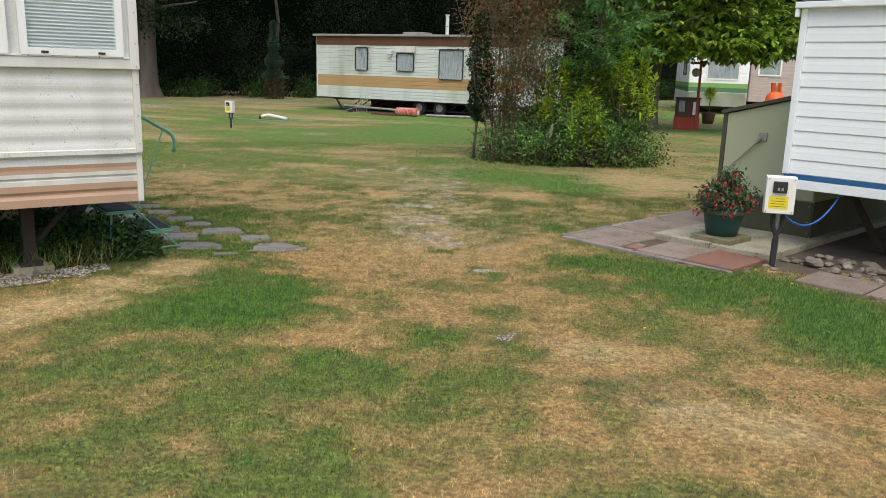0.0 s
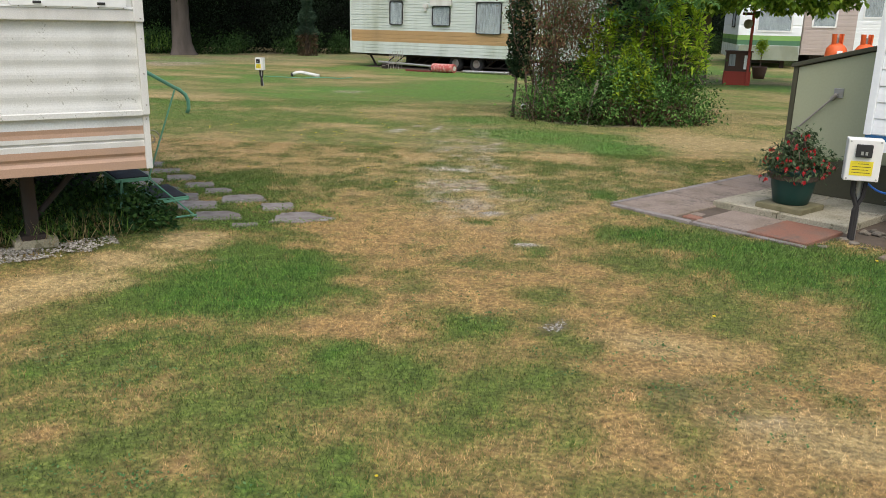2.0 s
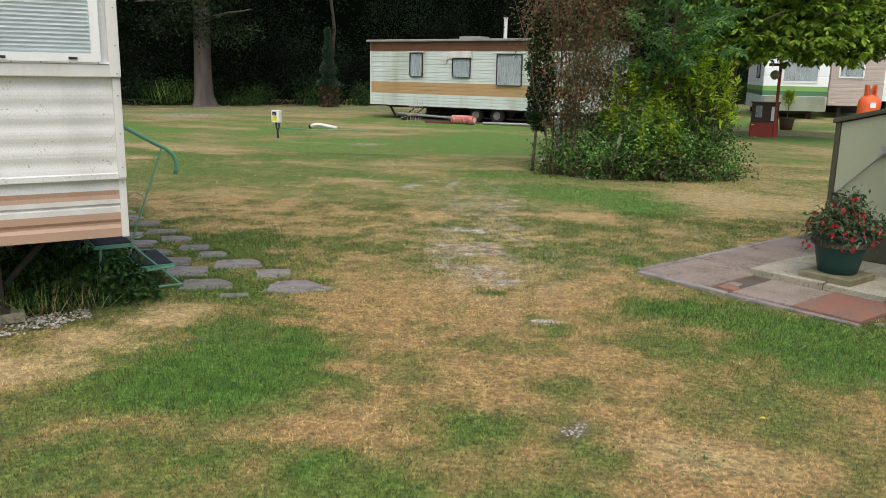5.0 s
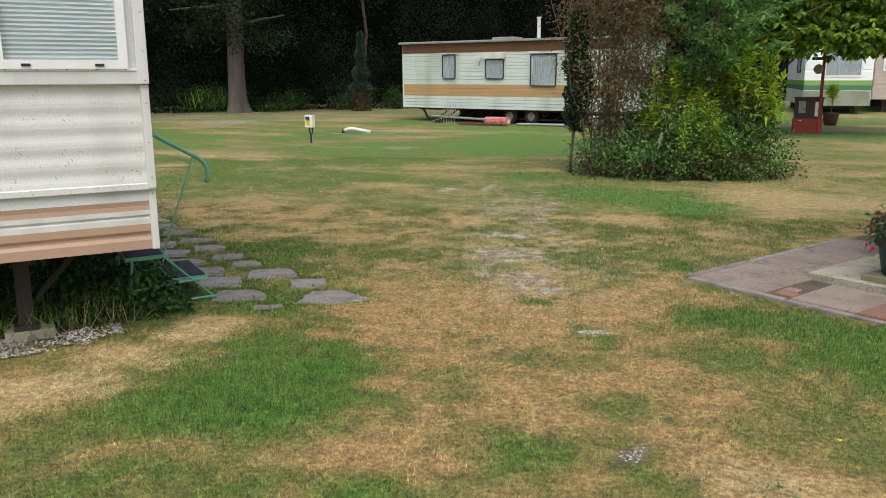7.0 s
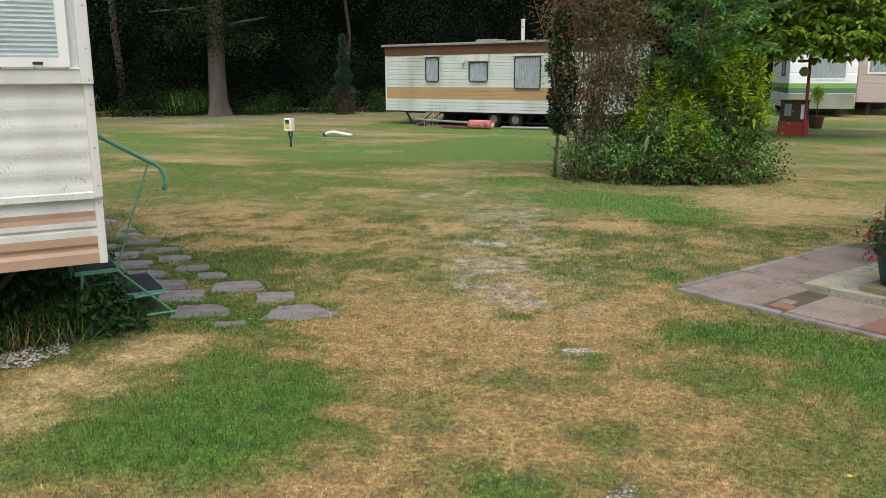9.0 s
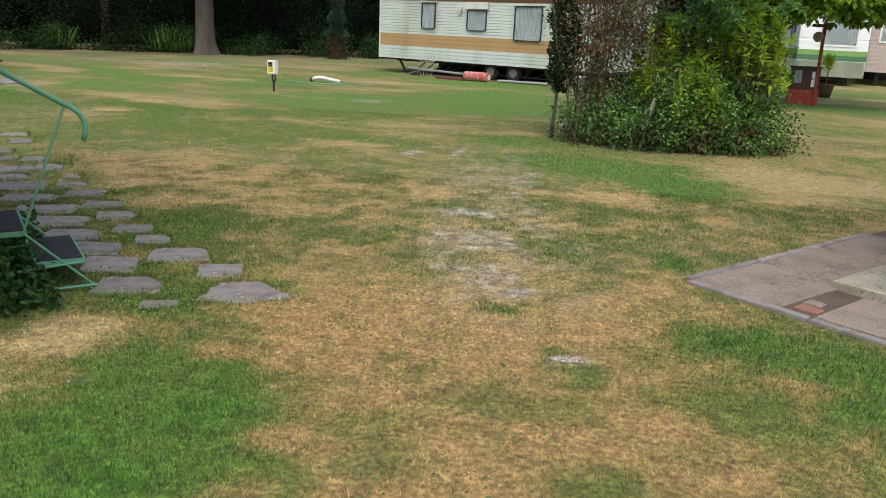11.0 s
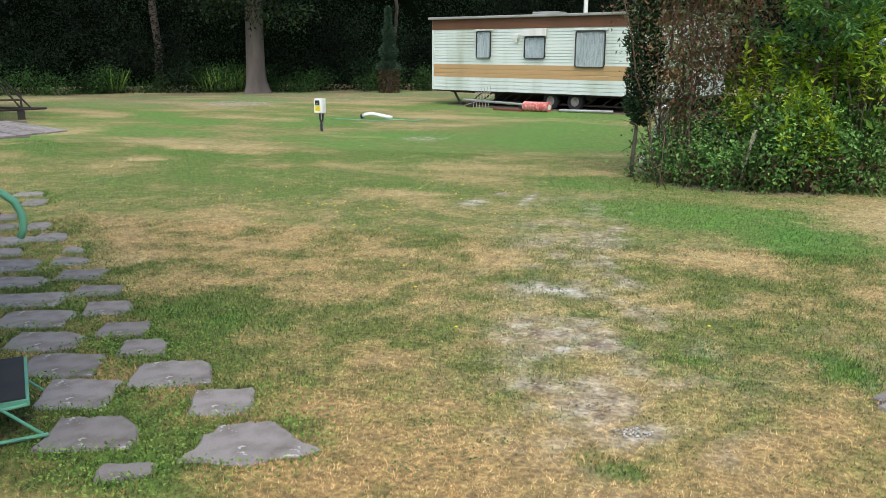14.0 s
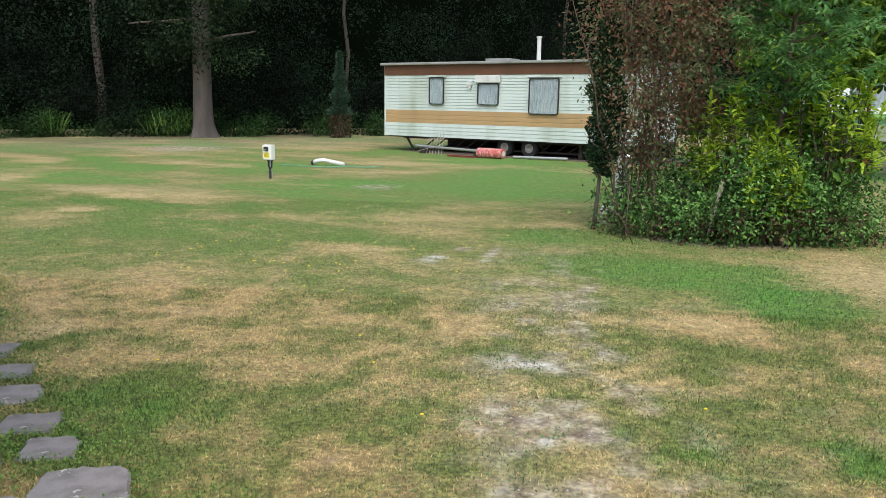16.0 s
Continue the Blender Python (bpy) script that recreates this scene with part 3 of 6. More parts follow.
def lawn_colour(nt, blades):
    """Colour of soil and grass from the shares of dry, lush and bare ground."""
    at = nt.nodes.new("ShaderNodeAttribute")
    at.attribute_name = "cover"
    sep = nt.nodes.new("ShaderNodeSeparateColor")
    nt.links.new(at.outputs["Color"], sep.inputs[0])
    if blades:
        geo = nt.nodes.new("ShaderNodeNewGeometry")
        rnd = geo.outputs["Random Per Island"]
        green = ramp(nt, rnd, [(0, (0.052, 0.079, 0.012)), (0.5, (0.098, 0.132, 0.021)), (1, (0.175, 0.213, 0.046))])
        straw = ramp(nt, rnd, [(0, (0.28, 0.175, 0.07)), (0.5, (0.6, 0.37, 0.155)), (1, (0.8, 0.55, 0.27))])
        lushc = ramp(nt, rnd, [(0, (0.028, 0.085, 0.009)), (0.5, (0.058, 0.146, 0.014)), (1, (0.108, 0.22, 0.03))])
        add = nt.nodes.new("ShaderNodeMath")
        add.operation = "MULTIPLY_ADD"
        nt.links.new(rnd, add.inputs[0])
        add.inputs[1].default_value = 7.31
        add.inputs[2].default_value = 0.0
        fr = nt.nodes.new("ShaderNodeMath")
        fr.operation = "FRACT"
        nt.links.new(add.outputs[0], fr.inputs[0])
        less = nt.nodes.new("ShaderNodeMath")
        less.operation = "LESS_THAN"
        nt.links.new(fr.outputs[0], less.inputs[0])
        nt.links.new(sep.outputs[0], less.inputs[1])
        col = mix(nt, sep.outputs[1], green.outputs[0], lushc.outputs[0])
        bleached = ramp(nt, rnd, [(0, (0.42, 0.3, 0.14)), (0.5, (0.68, 0.5, 0.24)), (1, (0.84, 0.68, 0.4))])
        thatch = ramp(nt, rnd, [(0, (0.14, 0.09, 0.033)), (0.5, (0.3, 0.195, 0.072)), (1, (0.46, 0.31, 0.13))])
        parched = ramp(nt, sep.outputs[0], [(0.3, (0, 0, 0)), (0.75, (1, 1, 1))])
        straw = mix(nt, parched.outputs[0], thatch.outputs[0], straw.outputs[0])
        straw = mix(nt, at.outputs["Alpha"], straw, bleached.outputs[0])
        col = mix(nt, less.outputs[0], col, straw)
        return mottled(nt, col)
    fine = noise_node(nt, 45, 5)
    mid = noise_node(nt, 9, 6)
    green = ramp(nt, fine.outputs[0], [(0.3, (0.09, 0.115, 0.022)), (0.7, (0.205, 0.235, 0.055))])
    straw = ramp(nt, fine.outputs[0], [(0.3, (0.2, 0.135, 0.05)), (0.7, (0.45, 0.3, 0.115))])
    lushc = ramp(nt, fine.outputs[0], [(0.3, (0.05, 0.14, 0.014)), (0.7, (0.13, 0.29, 0.034))])
    soil = ramp(nt, mid.outputs[0], [(0.35, (0.16, 0.115, 0.08)), (0.55, (0.42, 0.35, 0.26)), (0.72, (0.6, 0.54, 0.44))])
    col = mix(nt, sep.outputs[1], green.outputs[0], lushc.outputs[0])
    bleached = ramp(nt, fine.outputs[0], [(0.3, (0.3, 0.24, 0.11)), (0.7, (0.5, 0.41, 0.2))])
    straw = mix(nt, at.outputs["Alpha"], straw.outputs[0], bleached.outputs[0])
    col = mix(nt, sep.outputs[0], col, straw)
    chalk = ramp(nt, mid.outputs[0], [(0.35, (0.3, 0.25, 0.19)), (0.5, (0.6, 0.55, 0.48)), (0.62, (0.74, 0.71, 0.65))])
    white = ramp(nt, at.outputs["Alpha"], [(0.72, (0, 0, 0)), (0.98, (1, 1, 1))])
    # darkest soil, used too for the painted shade before the wood
    loam = ramp(nt, mid.outputs[0], [(0.35, (0.06, 0.045, 0.028)), (0.55, (0.15, 0.115, 0.07)), (0.72, (0.28, 0.23, 0.15))])
    dusty = ramp(nt, at.outputs["Alpha"], [(0.05, (0, 0, 0)), (0.35, (1, 1, 1))])
    soil = mix(nt, dusty.outputs[0], loam.outputs[0], soil.outputs[0])
    soil = mix(nt, white.outputs[0], mottled(nt, soil), chalk.outputs[0])
    return mix(nt, sep.outputs[2], mottled(nt, col), soil)


m_ground, nt, b = material("parched lawn", 0.95)
nt.links.new(lawn_colour(nt, False), b.inputs["Base Color"])
bump(nt, b, noise_node(nt, 60, 6).outputs[0], 0.8, 0.02)
me = raw_mesh("ground", verts, quads)
cover_of(me, lawn(fx, fy))
me.materials.append(m_ground)
ground = tagged(new("ground", me), "parched lawn of straw-coloured, green and bare patches", "ground", kind="structure")

m_blade, nt, b = material("grass blades", 0.7)
nt.links.new(lawn_colour(nt, True), b.inputs["Base Color"])


def grass(name, label, x0, x1, y0, y1, density, tall, wide, seed, keep=None):
    rs = np.random.RandomState(seed)
    n = int((x1 - x0) * (y1 - y0) * density)
    x, y = rs.uniform(x0, x1, n), rs.uniform(y0, y1, n)
    if keep is not None:
        ok = keep(x, y)
        x, y = x[ok], y[ok]
        n = len(x)
    cover = lawn(x, y)
    ok = rs.rand(n) < 1 - 0.97 * np.clip(cover[2] * 1.3, 0, 1)
    x, y, cover = x[ok], y[ok], [c[ok] for c in cover]
    dry, lush = cover[0], cover[1]
    n = len(x)
    z = heights(x, y) - 0.003
    h = tall * (0.45 + 0.8 * rs.rand(n)) * (0.7 + 0.5 * lush - 0.2 * dry)
    a = rs.uniform(0, math.tau, n)
    w = wide * (0.6 + 0.8 * rs.rand(n)) / 2
    lean = h * (0.2 + 1.0 * rs.rand(n) * (0.6 + 0.5 * dry))
    d = rs.uniform(0, math.tau, n)
    left = np.stack([x - w * np.cos(a), y - w * np.sin(a), z], 1)
    right = np.stack([x + w * np.cos(a), y + w * np.sin(a), z], 1)
    tip = np.stack([x + lean * np.cos(d), y + lean * np.sin(d), z + h], 1)
    v = np.stack([left, right, tip], 1).reshape(-1, 3)
    me = raw_mesh(name, v, np.arange(3 * n).reshape(-1, 3))
    cover_of(me, [np.repeat(c, 3) for c in cover])
    me.materials.append(m_blade)
    return tagged(new(name, me), label, "grass", kind="stuff")


A = Vector((0.728, -0.686, 0.0))
B = Vector((0.686, 0.728, 0.0))
PAVE = Vector((1.04, 6.70, 0.0))


def paved(u, v, z=0.0):
    p = PAVE + A * u + B * v
    return Vector((p.x, p.y, z))


def off_paving(x, y):
    du, dv = (x - PAVE.x) * A.x + (y - PAVE.y) * A.y, (x - PAVE.x) * B.x + (y - PAVE.y) * B.y
    on = ((du > -0.0) & (du < 0.62) & (dv > 0.0) & (dv < 2.9)) | ((du > 0) & (du < 1.66) & (dv > 0) & (dv < 3.6)) | ((du > 2.1) & (du < 3.9) & (dv > 0.1) & (dv < 3)) | ((du > 1.6) & (dv > 0.45))
    return ~(on | on_stone(x, y, 0.97))


grass("grass", "short parched grass with green tufts", -3.6, 4.4, 0.9, 5.2, 14000, 0.027, 0.0032, 5, off_paving)
grass("grass", "short parched grass with green tufts", -5.0, 4.6, 5.2, 9.5, 9500, 0.028, 0.0046, 6, off_paving)
grass("grass", "short parched grass with green tufts", -10.0, 7.5, 9.5, 15.0, 1500, 0.024, 0.007, 7, off_paving)


def by_edges(x, y):
    """Just outside the paving and the stepping stones."""
    r = 0.05
    inside = ~off_paving(x + r, y) | ~off_paving(x - r, y) | ~off_paving(x, y + r) | ~off_paving(x, y - r)
    return inside & off_paving(x, y)


grass("edge_grass", "longer grass tufts along the paving and flagstones", -6.5, 4.4, 4.6, 11.0, 5200, 0.032, 0.005, 9, by_edges)


def slab_mesh(bm, outline, z0, z1, rim=0.008):
    """A flat stone from its outline, with worn upper edges."""
    c = sum((Vector(p) for p in outline), Vector((0, 0))) / len(outline)
    rows = []
    for z, k in ((z0, 0.0), (z1 - rim, 0.0), (z1, rim * 1.5)):
        ring = []
        for p in outline:
            d = Vector(p) - c
            q = c + d * max(0.0, 1 - k / max(d.length, 0.01))
            ring.append(bm.verts.new((q.x, q.y, z)))
        rows.append(ring)
    n = len(outline)
    for a, b in zip(rows, rows[1:]):
        for k in range(n):
            bm.faces.new((a[k], a[(k + 1) % n], b[(k + 1) % n], b[k]))
    bm.faces.new(rows[-1])
    bm.faces.new(rows[0][::-1])
    bmesh.ops.recalc_face_normals(bm, faces=bm.faces)
    return bm


for (sx, sy, rx, ry), pts in zip(STONES, OUTLINES):
    ob = new("stepping_stone", mesh_of(slab_mesh(bmesh.new(), pts, -0.04, 0.008), "stepping_stone", M_stone))
    ob.location = (sx, sy, float(heights(np.array([sx]), np.array([sy]))[0]))
    tagged(ob, "irregular grey flagstone set into the grass", "stepping stone", "stepping stones")


# ---- caravans ----
def corrugated(z0, z1, pitch, depth=0.008):
    """Profile of pressed cladding with a shadow groove at each pitch."""
    pts = [(0.0, z0)]
    z = z0
    while z + pitch < z1 - 0.01:
        z += pitch
        pts += [(0.0, z - pitch * 0.22), (depth, z - pitch * 0.1), (depth, z - pitch * 0.02), (0.0, z)]
    pts.append((0.0, z1))
    return pts


def ribbed(z0, z1, pitch, depth):
    """Profile of soft pressed ribs."""
    n = round((z1 - z0) / pitch)
    p = (z1 - z0) / n
    pts = [(0.0, z0)]
    for k in range(n):
        pts += [(depth * d, z0 + p * (k + f)) for f, d in ((0.1, 0.06), (0.22, 0.3), (0.34, 0.7), (0.45, 0.95), (0.55, 1.0), (0.66, 0.8), (0.78, 0.4), (0.9, 0.08))]
    pts.append((0.0, z1))
    return pts


def lapped(z0, z1, pitch, depth=0.012):
    """Profile of lapped planks, each leaning out to a rolled lower edge."""
    pts, z = [], z0
    while z < z1 - 0.02:
        t = min(z + pitch, z1)
        pts += [(depth * 0.9, z), (0.0, z + 0.008), (0.0, z + pitch * 0.1), (depth * 0.35, z + pitch * 0.5), (depth * 0.35, z + pitch * 0.56), (depth, t - 0.003)]
        z = t
    return pts


def cladding(name, profile, x0, x1, y, mat, parent, label=""):
    bm = sheet(bmesh.new(), [(y + d, z) for d, z in profile], x0, x1)
    return part(name, bm, mat, parent, label)


def rounded_rect(w, h, r, n=5):
    pts = []
    for cx, cy, a0 in ((w / 2 - r, h / 2 - r, 0), (-w / 2 + r, h / 2 - r, 90), (-w / 2 + r, -h / 2 + r, 180), (w / 2 - r, -h / 2 + r, 270)):
        for k in range(n + 1):
            a = radians(a0 + 90 * k / n)
            pts.append((cx + r * math.cos(a), cy + r * math.sin(a)))
    return pts


def ring_frame(bm, cx, cz, w, h, r, border, y0, y1):
    """A window frame with rounded corners, in the plane of a wall."""
    o, i = rounded_rect(w, h, r), rounded_rect(w - 2 * border, h - 2 * border, max(r - border, 0.005))
    rings = [[bm.verts.new((cx + px, y, cz + pz)) for px, pz in pts] for pts, y in ((o, y1), (o, y0), (i, y0), (i, y1))]
    n = len(o)
    for a, b in zip(rings, rings[1:] + rings[:1]):
        for k in range(n):
            bm.faces.new((a[k], a[(k + 1) % n], b[(k + 1) % n], b[k]))
    bmesh.ops.recalc_face_normals(bm, faces=bm.faces)
    return bm


def pane(bm, cx, cz, w, h, y, thick=0.004):
    return box(bm, (cx - w / 2, y, cz - h / 2), (cx + w / 2, y + thick, cz + h / 2))


def window(parent, cx, cz, w, h, y, frame_mat, behind, behind_label, r=0.05, border=0.035, proud=0.025):
    """A caravan window: frame, pane and what hangs behind the pane."""
    fr = part("window", ring_frame(bmesh.new(), cx, cz, w, h, r, border, y - proud, y + 0.012), frame_mat, parent)
    gl = part("pane", pane(bmesh.new(), cx, cz, w - 2 * border + 0.012, h - 2 * border + 0.012, y - proud * 0.4), M_glass, fr)
    gl.visible_shadow = False
    cu = bmesh.new()
    if behind == "blind":
        z = cz - h / 2 + border
        while z < cz + h / 2 - border:
            s = 0.022
            q = [cu.verts.new(p) for p in ((cx - w / 2 + border, y + 0.004, z), (cx + w / 2 - border, y + 0.004, z), (cx + w / 2 - border, y - 0.004, z + s * 0.5), (cx + w / 2 - border, y + 0.0045, z + s), (cx - w / 2 + border, y + 0.0045, z + s), (cx - w / 2 + border, y - 0.004, z + s * 0.5))]
            cu.faces.new((q[0], q[1], q[2], q[5]))
            cu.faces.new((q[5], q[2], q[3], q[4]))
            z += s
        part("blind", cu, M_blind, fr, behind_label)
    else:
        n = max(8, int(w / 0.02))
        rows = []
        for z in (cz - h / 2 + border, cz + h / 2 - border):
            rows.append([cu.verts.new((cx - w / 2 + border + (w - 2 * border) * k / n, y + 0.006 + 0.004 * math.sin(k * 1.9 + z), z)) for k in range(n + 1)])
        for k in range(n):
            cu.faces.new((rows[0][k], rows[0][k + 1], rows[1][k + 1], rows[1][k]))
        part("curtain", cu, behind, fr, behind_label)
    return fr


def wheel(parent, x, y, z, r, mat=M_rubber):
    m = Matrix.Translation((x, y, z)) @ Matrix.Rotation(radians(90), 4, "X")
    t = part("wheel", lathe(bmesh.new(), [(r * 0.55, -0.08), (r * 0.9, -0.085), (r, -0.05), (r, 0.05), (r * 0.9, 0.085), (r * 0.55, 0.08)], 24, m), M_rubber, parent)
    part("rim", lathe(bmesh.new(), [(r * 0.1, 0.088), (r * 0.3, 0.1), (r * 0.5, 0.086), (r * 0.55, 0.07), (r * 0.55, -0.07)], 20, m), M_rim, t, "grey painted wheel rim")




# the cream caravan with tan bands
W1, L1 = 2.3, 3.4
V1 = Vector((0.777, 0.629, 0))
near_van = thing("caravan", frame_of((-2.10 - V1.x * W1, 4.83 - V1.y * W1, 0), (V1.x, V1.y)), "old cream touring caravan with tan bands and blinds drawn", "caravan")
part("body", boxes(((0.03, 0.03, 0.535), (W1 - 0.03, L1, 2.45))), M_cream, near_van)
cladding("lower_band", [(0, 0.528), (0, 0.58), (0.012, 0.6), (0.012, 0.612), (0, 0.63), (0, 0.67)], 0.0, W1, 0.0, M_tan, near_van, "tan lower band")
cladding("white_band", [(0, 0.67), (0, 0.70), (0.014, 0.708), (0.014, 0.715), (0, 0.722), (0, 0.748)], 0.0, W1, 0.0, M_trimcream, near_van)
cladding("tan_stripe", [(0, 0.748), (0.004, 0.773), (0, 0.80)], 0.0, W1, 0.0, M_tan, near_van, "tan stripe")
cladding("cream_band", [(0, 0.80), (0.004, 0.84), (0, 0.885)], 0.0, W1, 0.0, M_cream, near_van)
cladding("front_panel", [(-0.03, 0.866), (-0.03, 0.895), (-0.012, 0.90)] + [(-0.012 + d, z) for d, z in ribbed(0.9, 1.43, 0.106, 0.0058)], 0.0, W1, 0.0, M_mildew, near_van, "ribbed cream panel with green-black mildew specks")
part("sill_panel", boxes(((0, -0.045, 1.43), (W1, 0.03, 1.50)), bevel=0.006), M_trimcream, near_van)
part("sill_strip", boxes(((0, -0.052, 1.50), (W1, 0.0, 1.512)), bevel=0.002), M_upvc, near_van)
part("window_wall", boxes(((0, -0.02, 2.16), (W1, 0.03, 2.4)), ((0, -0.02, 1.51), (0.09, 0.03, 2.16)), ((0.70, -0.02, 1.51), (0.78, 0.03, 2.16)), ((1.52, -0.02, 1.51), (1.60, 0.03, 2.16)), ((W1 - 0.09, -0.02, 1.51), (W1, 0.03, 2.16))), M_cream, near_van)
for cx, w in ((0.395, 0.62), (1.15, 0.76), (W1 - 0.395, 0.62)):
    fr = window(near_van, cx, 1.83, w, 0.64, -0.03, M_upvc, "blind", "closed silver venetian blind", r=0.015, border=0.045, proud=0.03)
    for k in (-0.25, 0.25):
        part("catch", boxes(((cx + k * w * 1.1 - 0.022, -0.068, 1.522), (cx + k * w * 1.1 + 0.022, -0.058, 1.536)), bevel=0.003), M_rubber, fr, "black window catch")
part("corner_trim", boxes(((W1 - 0.032, -0.034, 0.87), (W1 + 0.012, 0.05, 1.43)), bevel=0.006), M_trimcream, near_van)
part("corner_trim", boxes(((W1 - 0.03, -0.008, 0.525), (W1 + 0.01, 0.05, 0.868)), bevel=0.005), M_trimcream, near_van)
part("corner_trim", boxes(((W1 - 0.045, -0.056, 1.43), (W1 + 0.014, 0.05, 2.4)), bevel=0.006), M_trimcream, near_van)
for z in (0.84, 0.93, 1.12, 1.33, 1.45, 1.6, 1.8, 2.0):
    y = -0.034 if 0.87 < z < 1.43 else (-0.008 if z < 0.87 else -0.056)
    part("screw", rod(bmesh.new(), (W1 - 0.008, y - 0.004, z), (W1 - 0.008, y + 0.002, z), 0.0045, n=8), M_rim, near_van)
for k in range(16):
    part("screw", rod(bmesh.new(), (0.1 + k * 0.14, -0.056, 1.506), (0.1 + k * 0.14, -0.048, 1.506), 0.004, n=8), M_rim, near_van)
part("roof", boxes(((-0.03, -0.06, 2.4), (W1 + 0.03, L1 + 0.05, 2.5)), bevel=0.03), M_roof, near_van)
part("leg", boxes(((1.57, 0.35, 0.06), (1.65, 0.45, 0.535)), ((1.54, 0.31, 0.06), (1.68, 0.49, 0.09))), M_darkmetal, near_van, "rusty brown prop")
part("leg", boxes(((0.25, 3.0, 0), (0.35, 3.1, 0.535))), M_darkmetal, near_van)
part("leg", boxes(((2.0, 3.0, 0), (2.1, 3.1, 0.535))), M_darkmetal, near_van)
part("brace", rod(bmesh.new(), (1.61, 0.4, 0.16), (1.95, 0.5, 0.5), 0.02), M_darkmetal, near_van)
part("cross_member", rod(bmesh.new(), (0.3, 0.4, 0.51), (2.1, 0.4, 0.51), 0.025), M_darkmetal, near_van)
part("chassis_rail", rod(bmesh.new(), (1.2, 0.4, 0.505), (1.2, 3.2, 0.505), 0.03), M_darkmetal, near_van)
wheel(near_van, 2.05, 2.0, 0.3, 0.3)
wheel(near_van, 0.25, 2.0, 0.3, 0.3)

# the white caravan
W2, L2 = 3.0, 8.0
white_van = thing("caravan", frame_of((2.84, 6.37, 0), (A.x, A.y)), "white lapped-clad static caravan with a blue base stripe", "caravan")
part("body", boxes(((0.03, 0.03, 0.62), (L2, W2, 2.25))), M_white, white_van)
cladding("cladding", lapped(0.71, 2.1, 0.12, 0.01), 0.045, L2, 0.0, M_white, white_van, "white lapped plank cladding")
part("blue_strip", boxes(((0.0, -0.004, 0.67), (L2, 0.03, 0.709)), bevel=0.003), M_blue, white_van, "blue stripe along the base")
part("base_rail", boxes(((0.0, -0.012, 0.59), (L2, 0.03, 0.668)), bevel=0.004), M_white, white_van)
part("corner_trim", boxes(((-0.012, -0.012, 0.71), (0.043, 0.06, 2.06)), bevel=0.006), M_white, white_van)
part("gutter", boxes(((-0.05, -0.06, 2.06), (L2, 0.02, 2.11)), ((-0.05, -0.05, 1.99), (-0.02, -0.01, 2.06)), bevel=0.008), M_white, white_van)
part("roof", boxes(((-0.04, -0.05, 2.11), (L2, W2 + 0.05, 2.3)), bevel=0.06), M_roof, white_van)
leg = bmesh.new()
rod(leg, (0.62, 0.8, 0.0), (0.28, 0.66, 0.62), 0.032)
box(leg, (0.54, 0.72, 0), (0.72, 0.88, 0.025))
part("leg", leg, M_darkmetal, white_van, "slanted black corner steady")
for lo, hi in (((0.2, 0.7, 0.5), (L2, 0.8, 0.62)), ((0.2, 2.2, 0.5), (L2, 2.3, 0.62))):
    part("chassis_rail", boxes((lo, hi)), M_darkmetal, white_van)
wheel(white_van, 3.6, 0.75, 0.3, 0.3)
wheel(white_van, 3.6, 2.3, 0.3, 0.3)

# the far caravan with the brown fascia
W3, L3 = 3.0, 7.7
FAR = Vector((-5.72, 26.97, 0))
FX = Vector((0.9, -0.436, 0))
far_van = thing("caravan", frame_of(FAR, (FX.x, FX.y)), "weathered white static caravan with ochre band and brown fascia", "caravan")
part("body", boxes(((0.03, 0.03, 0.46), (L3, W3, 2.42))), M_farwhite, far_van)
cladding("lower_cladding", corrugated(0.44, 0.82, 0.095, 0.02), 0.0, L3, 0.0, M_farwhite, far_van)
cladding("ochre_band", corrugated(0.82, 1.18, 0.12, 0.01), 0.0, L3, -0.004, M_fartan, far_van, "faded ochre band")
cladding("cladding", corrugated(1.18, 2.15, 0.08, 0.02), 0.0, L3, 0.0, M_farwhite, far_van, "white ribbed cladding with green algae streaks")
part("fascia", boxes(((-0.01, -0.02, 2.15), (L3, 0.03, 2.43)), bevel=0.005), M_farbrown, far_van, "brown fascia board")
part("corner_trim", boxes(((-0.02, -0.015, 0.44), (0.03, 0.05, 2.43)), bevel=0.004), M_farwhite, far_van)
part("roof", boxes(((-0.1, -0.12, 2.43), (L3 + 0.1, W3 + 0.1, 2.5)), bevel=0.02), M_roof, far_van)
part("roof_vent", boxes(((3.1, 0.5, 2.5), (3.85, 1.1, 2.6)), bevel=0.03), M_roof, far_van)
fl = bmesh.new()
rod(fl, (4.75, 0.5, 2.5), (4.75, 0.5, 3.1), 0.055)
rod(fl, (4.75, 0.5, 3.1), (4.75, 0.5, 3.13), 0.075)
part("flue", fl, M_pipe, far_van, "white flue pipe")
for cx, cz, w, h in ((1.86, 1.72, 0.5, 0.74), (3.55, 1.64, 0.66, 0.58), (5.22, 1.6, 0.86, 0.92)):
    fr = window(far_van, cx, cz, w, h, -0.036, M_rubber, M_curtain, "net curtain", r=0.07, border=0.02)
    if w == 0.66:
        part("awning_box", boxes(((cx - 0.38, -0.1, cz + h / 2 + 0.01), (cx + 0.38, 0.0, cz + h / 2 + 0.2)), bevel=0.015), M_trimcream, fr, "cream blind box over the window")
    else:
        part("drip_rail", boxes(((cx - w / 2 - 0.06, -0.05, cz + h / 2 + 0.01), (cx + w / 2 + 0.06, 0.0, cz + h / 2 + 0.05)), bevel=0.008), M_farwhite, fr)
